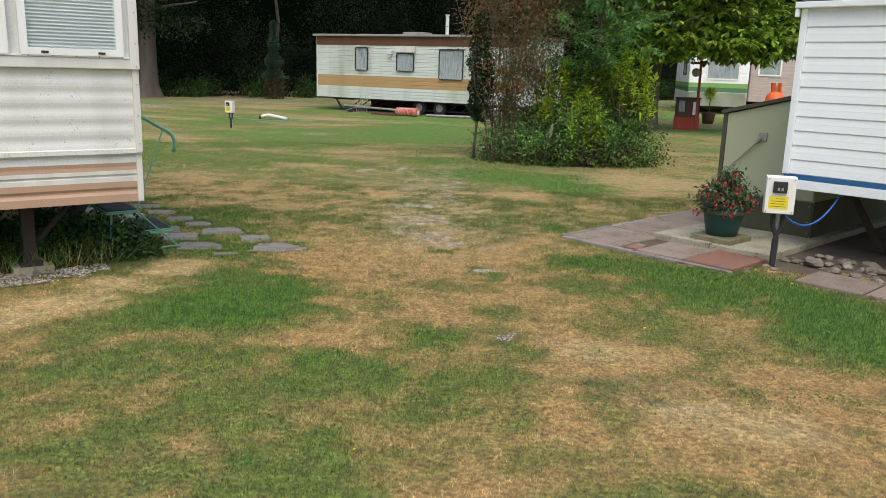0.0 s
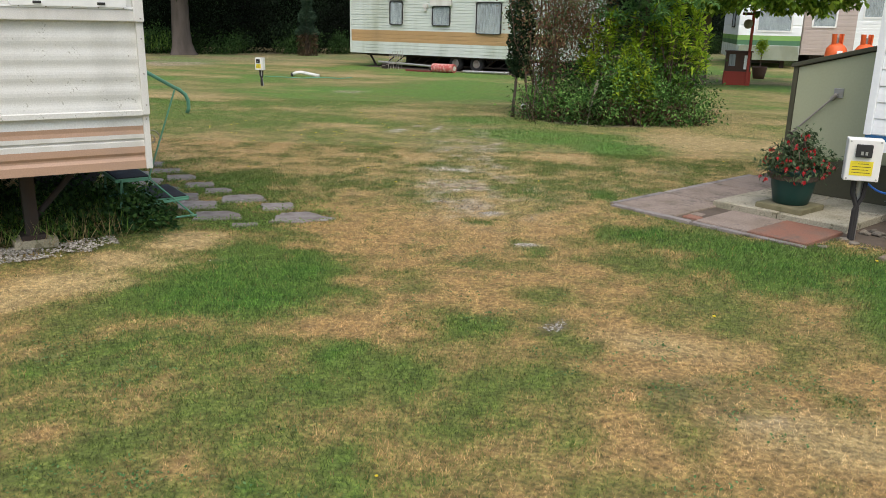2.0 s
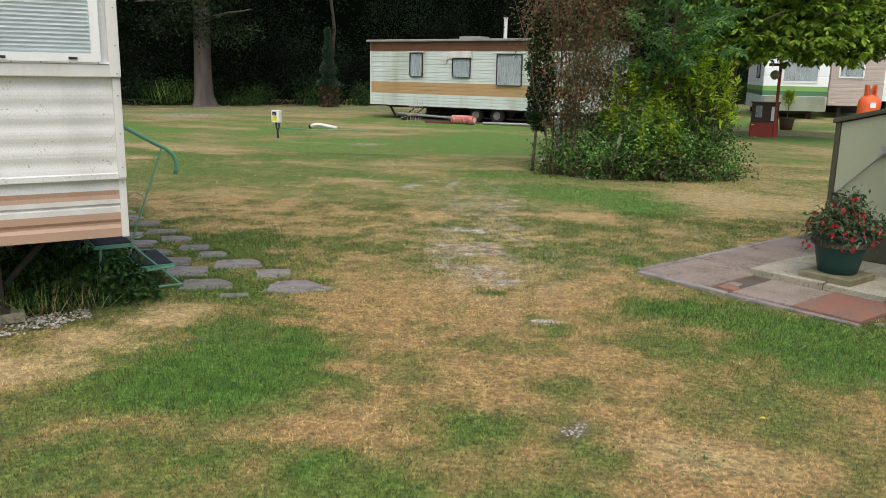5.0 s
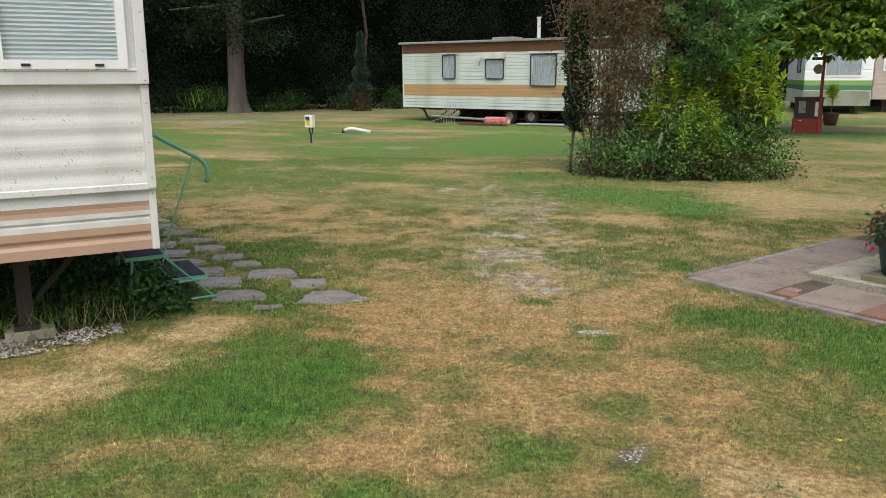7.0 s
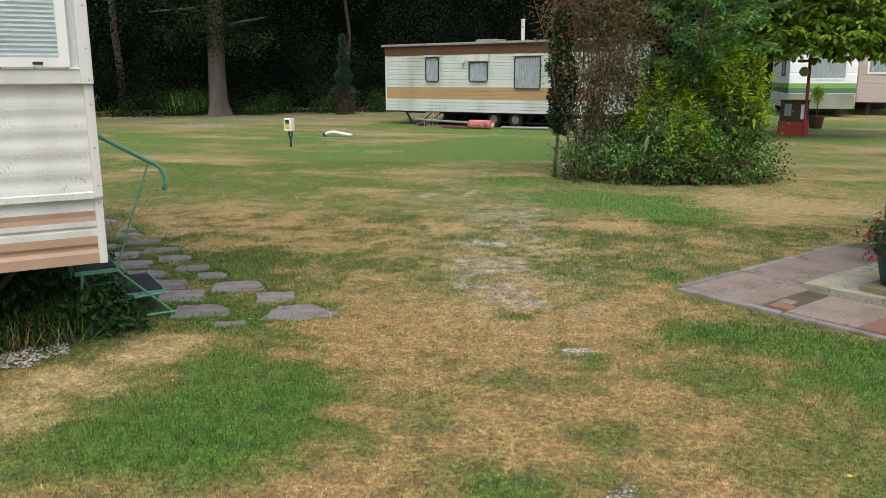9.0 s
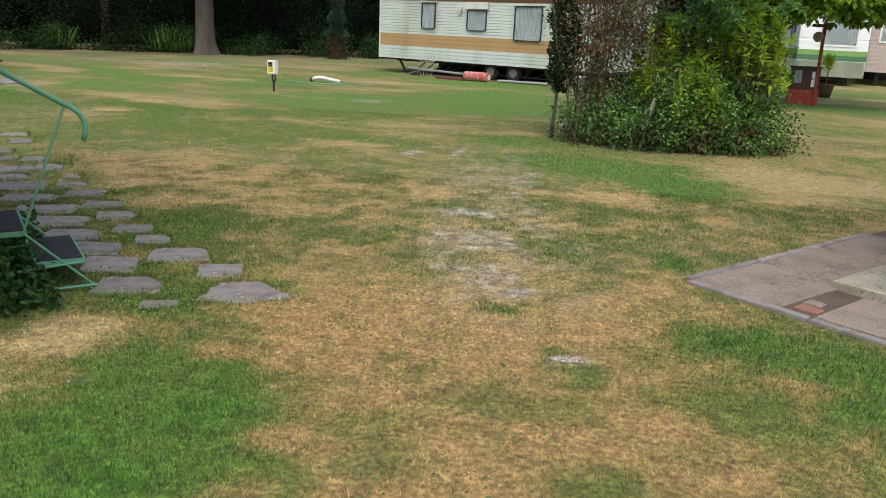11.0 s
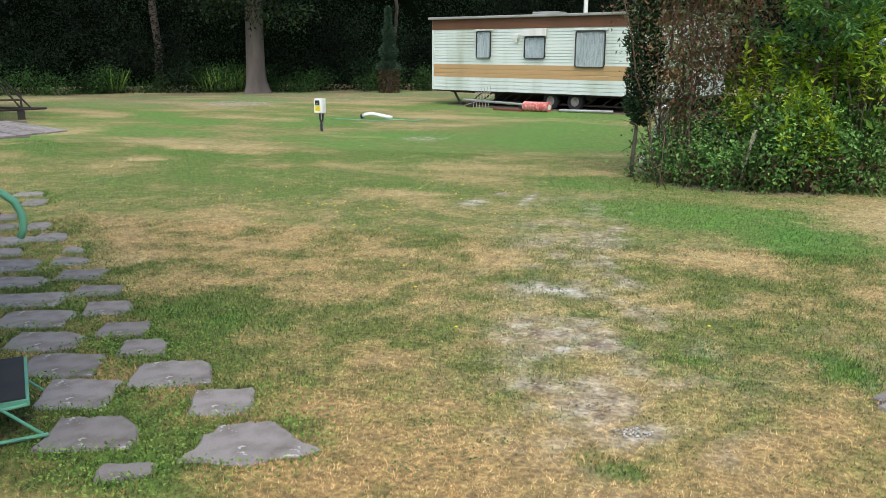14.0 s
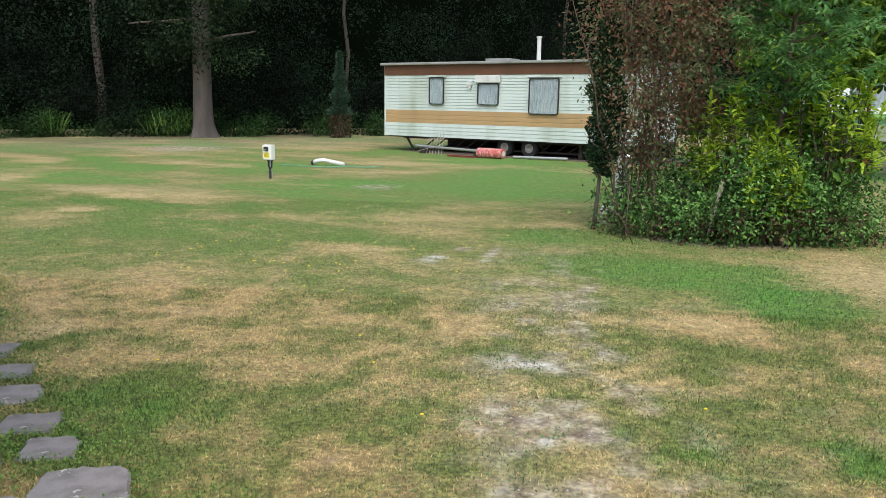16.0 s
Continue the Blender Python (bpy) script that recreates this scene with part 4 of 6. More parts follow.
lamp = part("wall_lamp", boxes(((2.9, -0.1, 1.88), (3.05, 0.0, 1.99)), ((2.94, -0.08, 1.78), (3.01, -0.01, 1.88)), bevel=0.01), M_trimcream, far_van)
ch = bmesh.new()
for y in (0.35, 2.4):
    part("chassis_rail", boxes(((0.4, y, 0.36), (L3, y + 0.06, 0.46))), M_darkmetal, far_van)
for x0 in (1.2, 1.9, 2.6, 4.6, 5.4):
    rod(ch, (x0, 0.38, 0.14), (x0 + 0.35, 0.38, 0.38), 0.02, n=6)
    rod(ch, (x0 + 0.7, 0.38, 0.38), (x0 + 0.35, 0.38, 0.14), 0.02, n=6)
rod(ch, (0.9, 0.38, 0.14), (6.2, 0.38, 0.14), 0.03, n=6)
part("chassis_truss", ch, M_darkmetal, far_van, "rusty steel chassis truss")
jk = bmesh.new()
rod(jk, (0.85, 0.3, 0.0), (0.55, 0.3, 0.44), 0.035)
box(jk, (0.76, 0.2, 0), (0.94, 0.4, 0.03))
part("leg", jk, M_darkmetal, far_van)
for x in (6.1, 7.2):
    part("leg", boxes(((x, 0.3, 0), (x + 0.1, 0.4, 0.45))), M_darkmetal, far_van)
# invented boards on the hidden side, added to make the underside dark
part("skirt", boxes(((0.2, W3 - 0.05, 0.0), (L3, W3 - 0.02, 0.46))), M_darkmetal, far_van, "added dark boards that keep the space underneath in shade")
part("underfloor", boxes(((0.05, 0.1, 0.4), (L3, W3 - 0.06, 0.455))), M_darkmetal, far_van)
wheel(far_van, 3.95, 0.3, 0.24, 0.24)
wheel(far_van, 4.7, 0.3, 0.24, 0.24)
wheel(far_van, 3.95, 2.5, 0.24, 0.24)


def far_box(name, label, origin, xdir, L, W, z0, z1, bands, category="caravan"):
    """A distant caravan: clad bands from the base to the eaves, and a roof."""
    t = thing(name, frame_of(origin, xdir), label, category)
    part("body", boxes(((0.03, 0.03, z0), (L - 0.03, W, z1))), M_white, t)
    for k, (a, b, mat, pitch) in enumerate(bands):
        cladding("cladding", corrugated(a, b, pitch, 0.012), 0, L, 0, mat, t)
        bm = sheet(bmesh.new(), [(d, z) for d, z in corrugated(a, b, pitch, 0.012)], 0, W)
        bm.transform(Matrix.Rotation(radians(-90), 4, "Z"))
        bm.transform(Matrix.Translation((0.0, W, 0)))
        part("side_cladding", bm, mat, t)
    part("roof", boxes(((-0.08, -0.08, z1), (L + 0.08, W + 0.08, z1 + 0.1)), bevel=0.03), M_roof, t)
    for lo, hi in (((0.4, 0.3, 0.0), (0.55, 0.45, z0)), ((L - 0.6, 0.3, 0), (L - 0.45, 0.45, z0)), ((0.2, W - 0.4, 0), (L - 0.2, W - 0.3, z0))):
        part("leg", boxes((lo, hi)), M_darkmetal, t)
    part("chassis_rail", boxes(((0.56, 0.35, z0 - 0.12), (L - 0.61, 0.45, z0))), M_darkmetal, t)
    return t


g_van = far_box("caravan", "white static caravan with green stripes under a wide window", (8.2, 33.2, 0), (0.99, -0.14), 2.3, 7.0, 0.3, 2.75,
                [(0.3, 0.86, M_farwhite, 0.1), (0.86, 1.04, M_darkstripe, 0.3), (1.04, 1.22, M_greenstripe, 0.18), (1.22, 2.75, M_white, 0.4)])
window(g_van, 1.3, 1.98, 1.3, 1.26, -0.01, M_upvc, M_curtain, "pale curtains", r=0.05, border=0.06)
bay = bmesh.new()
q = [bay.verts.new(p) for p in ((0.0, -0.02, 0.85), (2.3, -0.02, 0.85), (2.3, 0.0, 0.3), (0.0, 0.0, 0.3), (0.1, -0.3, 0.85), (2.2, -0.3, 0.85))]
for f in ((0, 4, 3), (4, 5, 2, 3), (5, 1, 2), (0, 1, 5, 4)):
    bay.faces.new([q[k] for k in f])
bay.faces.new((q[0], q[3], q[2], q[1]))
bmesh.ops.recalc_face_normals(bay, faces=bay.faces)
side = bmesh.new()
ring_frame(side, -2.0, 1.95, 1.2, 0.9, 0.05, 0.06, -0.035, 0.012)
side.transform(Matrix.Rotation(radians(-90), 4, "Z"))
fr = part("window", side, M_rubber, g_van)
side = pane(bmesh.new(), -2.0, 1.95, 1.1, 0.8, -0.01)
side.transform(Matrix.Rotation(radians(-90), 4, "Z"))
part("pane", side, M_curtain, fr, "pane with a net curtain drawn behind")
part("lower_front", bay, M_farwhite, g_van, "grey panel raked in under the front")
br_van = far_box("caravan", "beige pink static caravan with brown eaves", (10.95, 34.3, 0), (0.97, -0.24), 1.9, 7.0, 0.5, 2.95,
                 [(0.5, 2.65, M_pink, 0.14), (2.65, 2.95, M_farbrown, 0.25)])
window(br_van, 0.75, 2.08, 0.9, 1.05, -0.01, M_upvc, M_curtain, "pale curtains", r=0.05, border=0.06)
w_van = far_box("caravan", "tall white park home with a narrow window", (15.9, 42.8, 0), (0.95, -0.3), 8.0, 3.0, 0.5, 4.6,
                [(0.5, 4.6, M_white, 0.16)])
window(w_van, 0.9, 2.9, 1.0, 1.7, -0.01, M_upvc, M_curtain, "pale curtains", r=0.03, border=0.08)
lf_van = far_box("caravan", "cream caravan with a broad green band", (-13.3 - 2.3 * 0.75, 17.7 - 2.3 * 0.66, 0), (0.75, 0.66), 2.3, 5.5, 0.3, 2.4,
                 [(0.3, 0.78, M_cream, 0.12), (0.78, 1.24, M_darkstripe, 0.2), (1.24, 2.4, M_cream, 0.14)])
hitch = bmesh.new()
rod(hitch, (2.4, 0.3, 0.22), (3.6, 0.8, 0.22), 0.025, n=6)
rod(hitch, (2.4, 1.6, 0.22), (3.6, 0.8, 0.22), 0.025, n=6)
rod(hitch, (3.1, 0.6, 0.22), (2.6, 0.6, 0.95), 0.02, n=6)
rod(hitch, (3.1, 0.6, 0.22), (3.1, 0.6, 0.6), 0.025, n=6)
rod(hitch, (3.3, 0.7, 0.22), (2.8, 0.7, 0.85), 0.02, n=6)
box(hitch, (2.6, 0.3, 0.42), (3.1, 0.4, 0.46))
box(hitch, (3.0, 0.5, 0.0), (3.15, 0.65, 0.2))
part("tow_frame", hitch, M_darkmetal, lf_van, "dark steel tow frame")


# ---- foliage ----
def leaves(name, rs, at, out, size, mat, parent=None, ratio=0.5, droop=0.25, flat=0.35, vary=0.5, belly=0.48):
    """Many single leaves, each a folded blade widest at belly, at the given places; out says which way each one points."""
    n = len(at)
    d = out + rs.normal(0, 0.55, (n, 3))
    d[:, 2] -= droop
    d /= np.linalg.norm(d, axis=1, keepdims=True) + 1e-9
    up = rs.normal(0, 1, (n, 3)) * (1 - flat)
    up[:, 2] += flat * 2.2
    side = np.cross(d, up)
    side /= np.linalg.norm(side, axis=1, keepdims=True) + 1e-9
    nor = np.cross(side, d)
    s = (size * (1 - vary / 2 + vary * rs.rand(n)))[:, None]
    w = s * ratio / 2
    k = min(ratio, 0.5)
    p0, p3 = at, at + d * s - nor * s * 0.24 * k
    p1, p2 = at + d * s * belly + side * w + nor * s * 0.12 * k, at + d * s * belly - side * w + nor * s * 0.12 * k
    v = np.stack([p0, p1, p3, p2], 1).reshape(-1, 3)
    f = np.arange(4 * n).reshape(-1, 4)
    me = raw_mesh(name, v, np.concatenate([f[:, [0, 1, 2]], f[:, [0, 2, 3]]]))
    me.materials.append(mat)
    ob = new(name, me)
    if parent is not None:
        ob.parent = parent
    return ob


def lump_points(rs, lumps, n, shell=0.55):
    """Places and outward directions in the outer shells of rounded lumps (x, y, z, rx, ry, rz)."""
    lumps = np.array(lumps, float)
    vol = (lumps[:, 3] * lumps[:, 4] + lumps[:, 3] * lumps[:, 5] + lumps[:, 4] * lumps[:, 5])
    pick = rs.choice(len(lumps), n, p=vol / vol.sum())
    d = rs.normal(0, 1, (n, 3))
    d /= np.linalg.norm(d, axis=1, keepdims=True)
    r = (1 - shell * rs.rand(n) ** 1.6)[:, None]
    r = r * (0.85 + 0.3 * rs.rand(n)[:, None])
    return lumps[pick, :3] + d * r * lumps[pick, 3:], d


def sprigs(rs, lumps, count, per, spread_r, shell=0.55):
    """Leaves gathered in sprigs, so that a crown has clumps and gaps."""
    c, d = lump_points(rs, lumps, count, shell)
    at = np.repeat(c, per, 0) + rs.normal(0, spread_r, (count * per, 3))
    out = np.repeat(d, per, 0) * 0.6 + rs.normal(0, 0.5, (count * per, 3))
    return at, out


def stems(parent, name, bars, mat, label=""):
    """Each stout stem is a part of its own; the fine twigs are joined."""
    rest = bmesh.new()
    stout = 0
    for pts, r0, r1 in bars:
        n = len(pts)
        own = r0 >= 0.0105 and stout < 40
        bm = bmesh.new() if own else rest
        tube(bm, pts, [r0 + (r1 - r0) * k / (n - 1) for k in range(n)], 7)
        if own:
            stout += 1
            part(name, bm, mat, parent, label, smooth=True)
    if len(rest.verts):
        tagged(part("twigs", rest, mat, parent, smooth=True), kind="stuff")


def wander(rng, a, b, k=5, amp=0.05):
    a, b = Vector(a), Vector(b)
    return [a.lerp(b, i / k) + Vector((rng.uniform(-amp, amp), rng.uniform(-amp, amp), 0)) * (0 < i < k) for i in range(k + 1)]


# woodland edge behind the lawn
EDGE = [(-60, 2), (-30, 20.5), (-19.2, 28.2), (-13.5, 32.6), (-7.5, 36.5), (5, 44.0), (14, 52), (32, 58), (70, 60)]


def edge_at(s):
    """A place on the woodland's edge, s from 0 to 1 by length, and the way into the wood."""
    p = np.array(EDGE, float)
    seg = np.linalg.norm(np.diff(p, axis=0), axis=1)
    acc = np.r_[0, np.cumsum(seg)] / seg.sum()
    x, y = np.interp(s, acc, p[:, 0]), np.interp(s, acc, p[:, 1])
    k = np.clip(np.searchsorted(acc, s) - 1, 0, len(seg) - 1)
    d = (p[k + 1] - p[k]) / seg[k][..., None]
    return x, y, -d[..., 1], d[..., 0]


def wood_lumps(rs, n, s0, s1, back0, back1, z0, z1, r0, r1):
    s = rs.uniform(s0, s1, n)
    x, y, ix, iy = edge_at(s)
    b = rs.uniform(back0, back1, n)
    r = rs.uniform(r0, r1, n)
    z = rs.uniform(z0, z1, n)
    return np.stack([x + ix * b, y + iy * b, z, r * 1.2, r * 1.2, r], 1)


rs = np.random.RandomState(21)
lumps = np.concatenate([wood_lumps(rs, 110, 0.24, 0.66, 0.9, 3.6, 1.0, 4.6, 0.6, 1.5), wood_lumps(rs, 110, 0.24, 0.66, 0.8, 2.8, 0.2, 1.6, 0.5, 1.0)])
at, out = sprigs(rs, lumps, 19000, 8, 0.17, 0.4)
at[:, 2] = np.abs(at[:, 2])
tagged(leaves("hedge_foliage", rs, at, out, 0.11, M_wood), "dense evergreen woodland undergrowth, shade put into its leaf colour", "hedge", kind="stuff")
lumps = np.concatenate([wood_lumps(rs, 70, 0.22, 0.68, 0.3, 2.5, 3.4, 7.5, 0.7, 1.4), wood_lumps(rs, 110, 0.1, 0.9, 1.5, 6.0, 6.5, 12.0, 1.5, 2.8)])
at, out = sprigs(rs, lumps, 13000, 8, 0.24, 0.4)
tagged(leaves("tree_canopy", rs, at, out, 0.16, M_wood), "overhanging woodland canopy, shade put into its leaf colour", "trees", kind="stuff")
lumps = wood_lumps(rs, 150, 0.24, 0.6, -0.2, 1.2, 0.1, 0.7, 0.25, 0.6)
at, out = sprigs(rs, lumps, 8000, 8, 0.13)
at[:, 2] = np.abs(at[:, 2])
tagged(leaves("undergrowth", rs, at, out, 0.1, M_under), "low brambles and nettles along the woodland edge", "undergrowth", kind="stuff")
n = 1500
s = rs.uniform(0.31, 0.47, n)
x, y, ix, iy = edge_at(s)
clump = np.sin(s * 190) + np.sin(s * 71 + 1)
ok = (clump > 0.9) & (rs.rand(n) < 0.6)
b0 = rs.uniform(0.2, 1.2, n)
at = np.stack([x + ix * b0, y + iy * b0, np.full(n, 0.05)], 1)[ok]
out = np.zeros_like(at)
out[:, 2] = 1.9
tagged(leaves("tall_grass", rs, at, out, 0.85, M_weed, ratio=0.05, flat=0.0, droop=0.0), "tall rank grass before the wood", "grass", kind="stuff")

# near-black matt sheet behind the trees; its colour paints the wood's shade
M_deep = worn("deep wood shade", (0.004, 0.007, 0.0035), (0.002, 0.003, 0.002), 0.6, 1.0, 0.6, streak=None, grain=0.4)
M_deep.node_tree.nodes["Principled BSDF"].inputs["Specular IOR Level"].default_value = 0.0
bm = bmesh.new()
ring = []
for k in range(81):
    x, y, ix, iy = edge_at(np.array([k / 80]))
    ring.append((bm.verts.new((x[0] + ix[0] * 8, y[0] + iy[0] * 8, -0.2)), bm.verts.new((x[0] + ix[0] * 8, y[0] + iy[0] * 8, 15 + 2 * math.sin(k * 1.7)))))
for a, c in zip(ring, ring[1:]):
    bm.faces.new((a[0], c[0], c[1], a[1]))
tagged(new("backdrop", mesh_of(bm, "backdrop", M_deep)), "near-black sheet standing in for the shade inside the wood", "backdrop", kind="structure")
rng = random.Random(9)
for k in range(5):
    s = np.array([0.27 + 0.4 * k / 5 + rng.uniform(-0.008, 0.008)])
    x, y, ix, iy = edge_at(s)
    b0 = rng.uniform(5.5, 7.2)
    px, py = x[0] + ix[0] * b0, y[0] + iy[0] * b0
    r = rng.uniform(0.1, 0.22)
    t = thing("woodland_tree", Matrix.Translation((px, py, 0)), "dark bare trunk standing inside the wood", "tree", "woodland trunks")
    stems(t, "trunk", [(wander(rng, (0, 0, -0.1), (rng.uniform(-0.5, 0.5), rng.uniform(-0.5, 0.5), 11), 6, 0.12), r, r * 0.5)], M_bark)


def trunk_with_flare(bm, rng, h, r0, r1, lobes=6):
    """A tapered trunk with root flare and a slightly fluted section."""
    n, rows = 20, []
    for i in range(15):
        z = h * (i / 14) ** 1.6
        base = r1 + (r0 - r1) * (1 - z / h) ** 0.8
        flare = 0.75 * r0 * math.exp(-z / 0.28)
        ring = []
        for k in range(n):
            a = k * math.tau / n
            r = base + flare * (0.6 + 0.5 * math.sin(a * lobes / 2 + 0.7)) + 0.03 * r0 * math.sin(a * lobes + z)
            ring.append(bm.verts.new((r * math.cos(a) + 0.02 * z, r * math.sin(a), z - 0.03)))
        rows.append(ring)
    for a, b in zip(rows, rows[1:]):
        for k in range(n):
            bm.faces.new((a[k], a[(k + 1) % n], b[(k + 1) % n], b[k]))
    bm.faces.new(rows[-1])
    return bm


big = thing("tree", Matrix.Translation((-13.7, 31.7, 0)), "tall tree with a smooth grey-brown trunk at the wood's edge", "tree")
part("trunk", trunk_with_flare(bmesh.new(), rng, 11.0, 0.36, 0.2), M_beech, big, smooth=True)
bars = []
for k in range(9):
    a, z = rng.uniform(0, math.tau), 2.6 + k * 0.8
    bars.append((wander(rng, (0, 0, z), (2.4 * math.cos(a), 2.4 * math.sin(a), z + rng.uniform(-0.3, 1.3)), 5, 0.12), 0.09, 0.02))
stems(big, "limb", bars, M_bark)
lumps = [(-1.0, -0.6, 3.3, 1.0, 0.9, 0.55), (0.9, -0.7, 3.0, 1.1, 0.9, 0.5), (1.9, -0.4, 2.75, 0.9, 0.8, 0.4), (0.2, -1.1, 3.6, 1.2, 0.9, 0.6), (-0.3, -0.3, 4.6, 2.2, 2.0, 0.9), (1.2, 0.4, 5.6, 2.4, 2.2, 1.2), (-1.3, 0.2, 6.5, 2.4, 2.2, 1.3), (0.4, 0, 8.5, 2.8, 2.6, 1.8), (0, 0, 10.5, 2.2, 2.2, 1.5)]
at, out = sprigs(rs, lumps, 2200, 9, 0.2)
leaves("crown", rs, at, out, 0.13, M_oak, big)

con = thing("conifer", Matrix.Translation((-9.05, 33.6, 0)), "small dark cypress browned and bare at its foot", "conifer")
part("trunk", lathe(bmesh.new(), [(0.13, -0.05), (0.09, 0.5), (0.05, 1.6), (0.02, 3.0)], 10), M_bark, con, smooth=True)
n = 5200
z = 0.85 + 2.3 * rs.rand(n) ** 1.25
r = (0.46 * np.clip((3.2 - z) / 2.2, 0.02, 1) ** 1.1) * (0.75 + 0.25 * np.sin(z * 9)) * rs.rand(n) ** 0.4
a = rs.uniform(0, math.tau, n)
at = np.stack([r * np.cos(a), r * np.sin(a), z], 1)
out = np.stack([np.cos(a), np.sin(a), np.full(n, 0.9)], 1)
leaves("crown", rs, at, out, 0.13, M_cypress, con, ratio=0.28)
n = 900
z = 0.02 + 0.95 * rs.rand(n)
a = rs.uniform(0, math.tau, n)
r = 0.38 * rs.rand(n) ** 0.5
at = np.stack([r * np.cos(a), r * np.sin(a), z], 1)
M_deadbrown = leafy("dead brown conifer twigs", (0.05, 0.032, 0.02), (0.1, 0.065, 0.038), (0.18, 0.12, 0.07))
leaves("dead_foliage", rs, at, np.stack([np.cos(a), np.sin(a), np.full(n, -0.5)], 1), 0.16, M_deadbrown, con, ratio=0.2)["label"] = "dead brown foliage at the foot"

# the shrub island
col = thing("conifer", Matrix.Translation((0.02, 13.2, 0)), "narrow dark columnar conifer with a bare lower trunk", "conifer")
part("trunk", tube(bmesh.new(), [(0.0, 0.0, -0.03), (0.02, 0, 0.3), (0.04, 0, 0.6), (0.05, 0, 1.2), (0.02, 0, 2.4)], [0.032, 0.024, 0.022, 0.02, 0.012], 9), M_bark, col, smooth=True)
n = 7500
z = 0.62 + 1.75 * rs.rand(n)
prof = 0.2 * np.clip(np.minimum((z - 0.5) / 0.5, (2.6 - z) / 1.0), 0.05, 1) ** 0.6
a = rs.uniform(0, math.tau, n)
r = prof * (0.85 + 0.3 * np.sin(a * 3 + z * 6) + 0.15 * np.sin(z * 17)) * (0.5 + 0.5 * rs.rand(n) ** 0.5)
at = np.stack([0.08 + r * np.cos(a), r * np.sin(a), z], 1)
leaves("crown", rs, at, np.stack([np.cos(a) * 0.6, np.sin(a) * 0.6, np.full(n, 0.9)], 1), 0.055, M_conifer, col, ratio=0.4)

redb = thing("shrub", Matrix.Translation((0.52, 13.25, 0)), "tall airy bronze-leaved shrub with thin brown stems", "shrub")
bars = []
for k in range(16):
    a, q = rng.uniform(0, math.tau), rng.uniform(0.3, 1.05)
    top = (q * math.cos(a), 0.7 * q * math.sin(a), rng.uniform(2.2, 3.7))
    foot = (rng.uniform(-0.28, 0.28), rng.uniform(-0.2, 0.2), -0.02)
    pts = wander(rng, foot, top, 7, 0.06)
    bars.append((pts, rng.uniform(0.008, 0.016), 0.003))
    for j in range(6):
        p = pts[2 + j % 5]
        b = rng.uniform(0, math.tau)
        bars.append((wander(rng, p, (p.x + 0.35 * math.cos(b), p.y + 0.35 * math.sin(b), p.z + rng.uniform(0.1, 0.4)), 4, 0.03), 0.005, 0.0015))
stems(redb, "stem", bars, M_bark2)
lumps = [(0.05, -0.1, 1.5, 0.6, 0.5, 0.55), (-0.3, 0.0, 2.3, 0.5, 0.5, 0.6), (0.4, -0.1, 2.2, 0.7, 0.6, 0.7), (0.62, 0.1, 2.9, 0.5, 0.5, 0.6), (0.1, 0, 3.1, 0.9, 0.7, 0.6), (0.6, 0, 1.4, 0.5, 0.4, 0.45), (0.0, -0.1, 0.95, 0.35, 0.3, 0.3)]
at, out = sprigs(rs, lumps, 1550, 8, 0.1, 0.95)
leaves("leaves", rs, at, out, 0.052, M_redshrub, redb, ratio=0.45)
M_greenred = leafy("dull green shrub leaves", (0.1, 0.14, 0.06), (0.18, 0.22, 0.1), (0.3, 0.33, 0.16), trans=0.45)
at, out = sprigs(rs, lumps, 950, 8, 0.1, 0.95)
leaves("green_leaves", rs, at, out, 0.06, M_greenred, redb, ratio=0.45)

ash = thing("sapling", Matrix.Translation((1.98, 13.2, 0)), "young ash tree with blue-green feathery leaves", "tree")
bars = [(wander(rng, (0, 0, -0.03), (0.12, 0, 4.2), 8, 0.05), 0.045, 0.012)]
tips = []
for k in range(44):
    z = 1.3 + 2.8 * k / 44
    a = k * 2.4
    q = rng.uniform(0.4, 1.05)
    e = (0.1 + q * math.cos(a), q * math.sin(a), z + rng.uniform(0.15, 0.5))
    bars.append((wander(rng, (0.03 * z, 0, z), e, 4, 0.04), 0.012, 0.003))
    tips += [Vector((0.03 * z, 0, z)).lerp(Vector(e), f) for f in (0.45, 0.6, 0.75, 0.9, 1.0)]
stems(ash, "stem", bars, M_bark2)
pa, po = [], []
for p in tips:
    for c in range(4):
        d = Vector((rng.uniform(-1, 1), rng.uniform(-1, 1), rng.uniform(-0.6, 0.35))).normalized()
        sd = d.cross(Vector((0, 0, 1))).normalized()
        for j in range(6):
            for sg in (-1, 1):
                q = p + d * (0.05 + j * 0.045)
                pa.append(q)
                po.append(d * 0.5 + sd * sg * 1.3)
leaves("leaves", rs, np.array(pa), np.array(po), 0.095, M_ash, ash, ratio=0.38, flat=0.9)


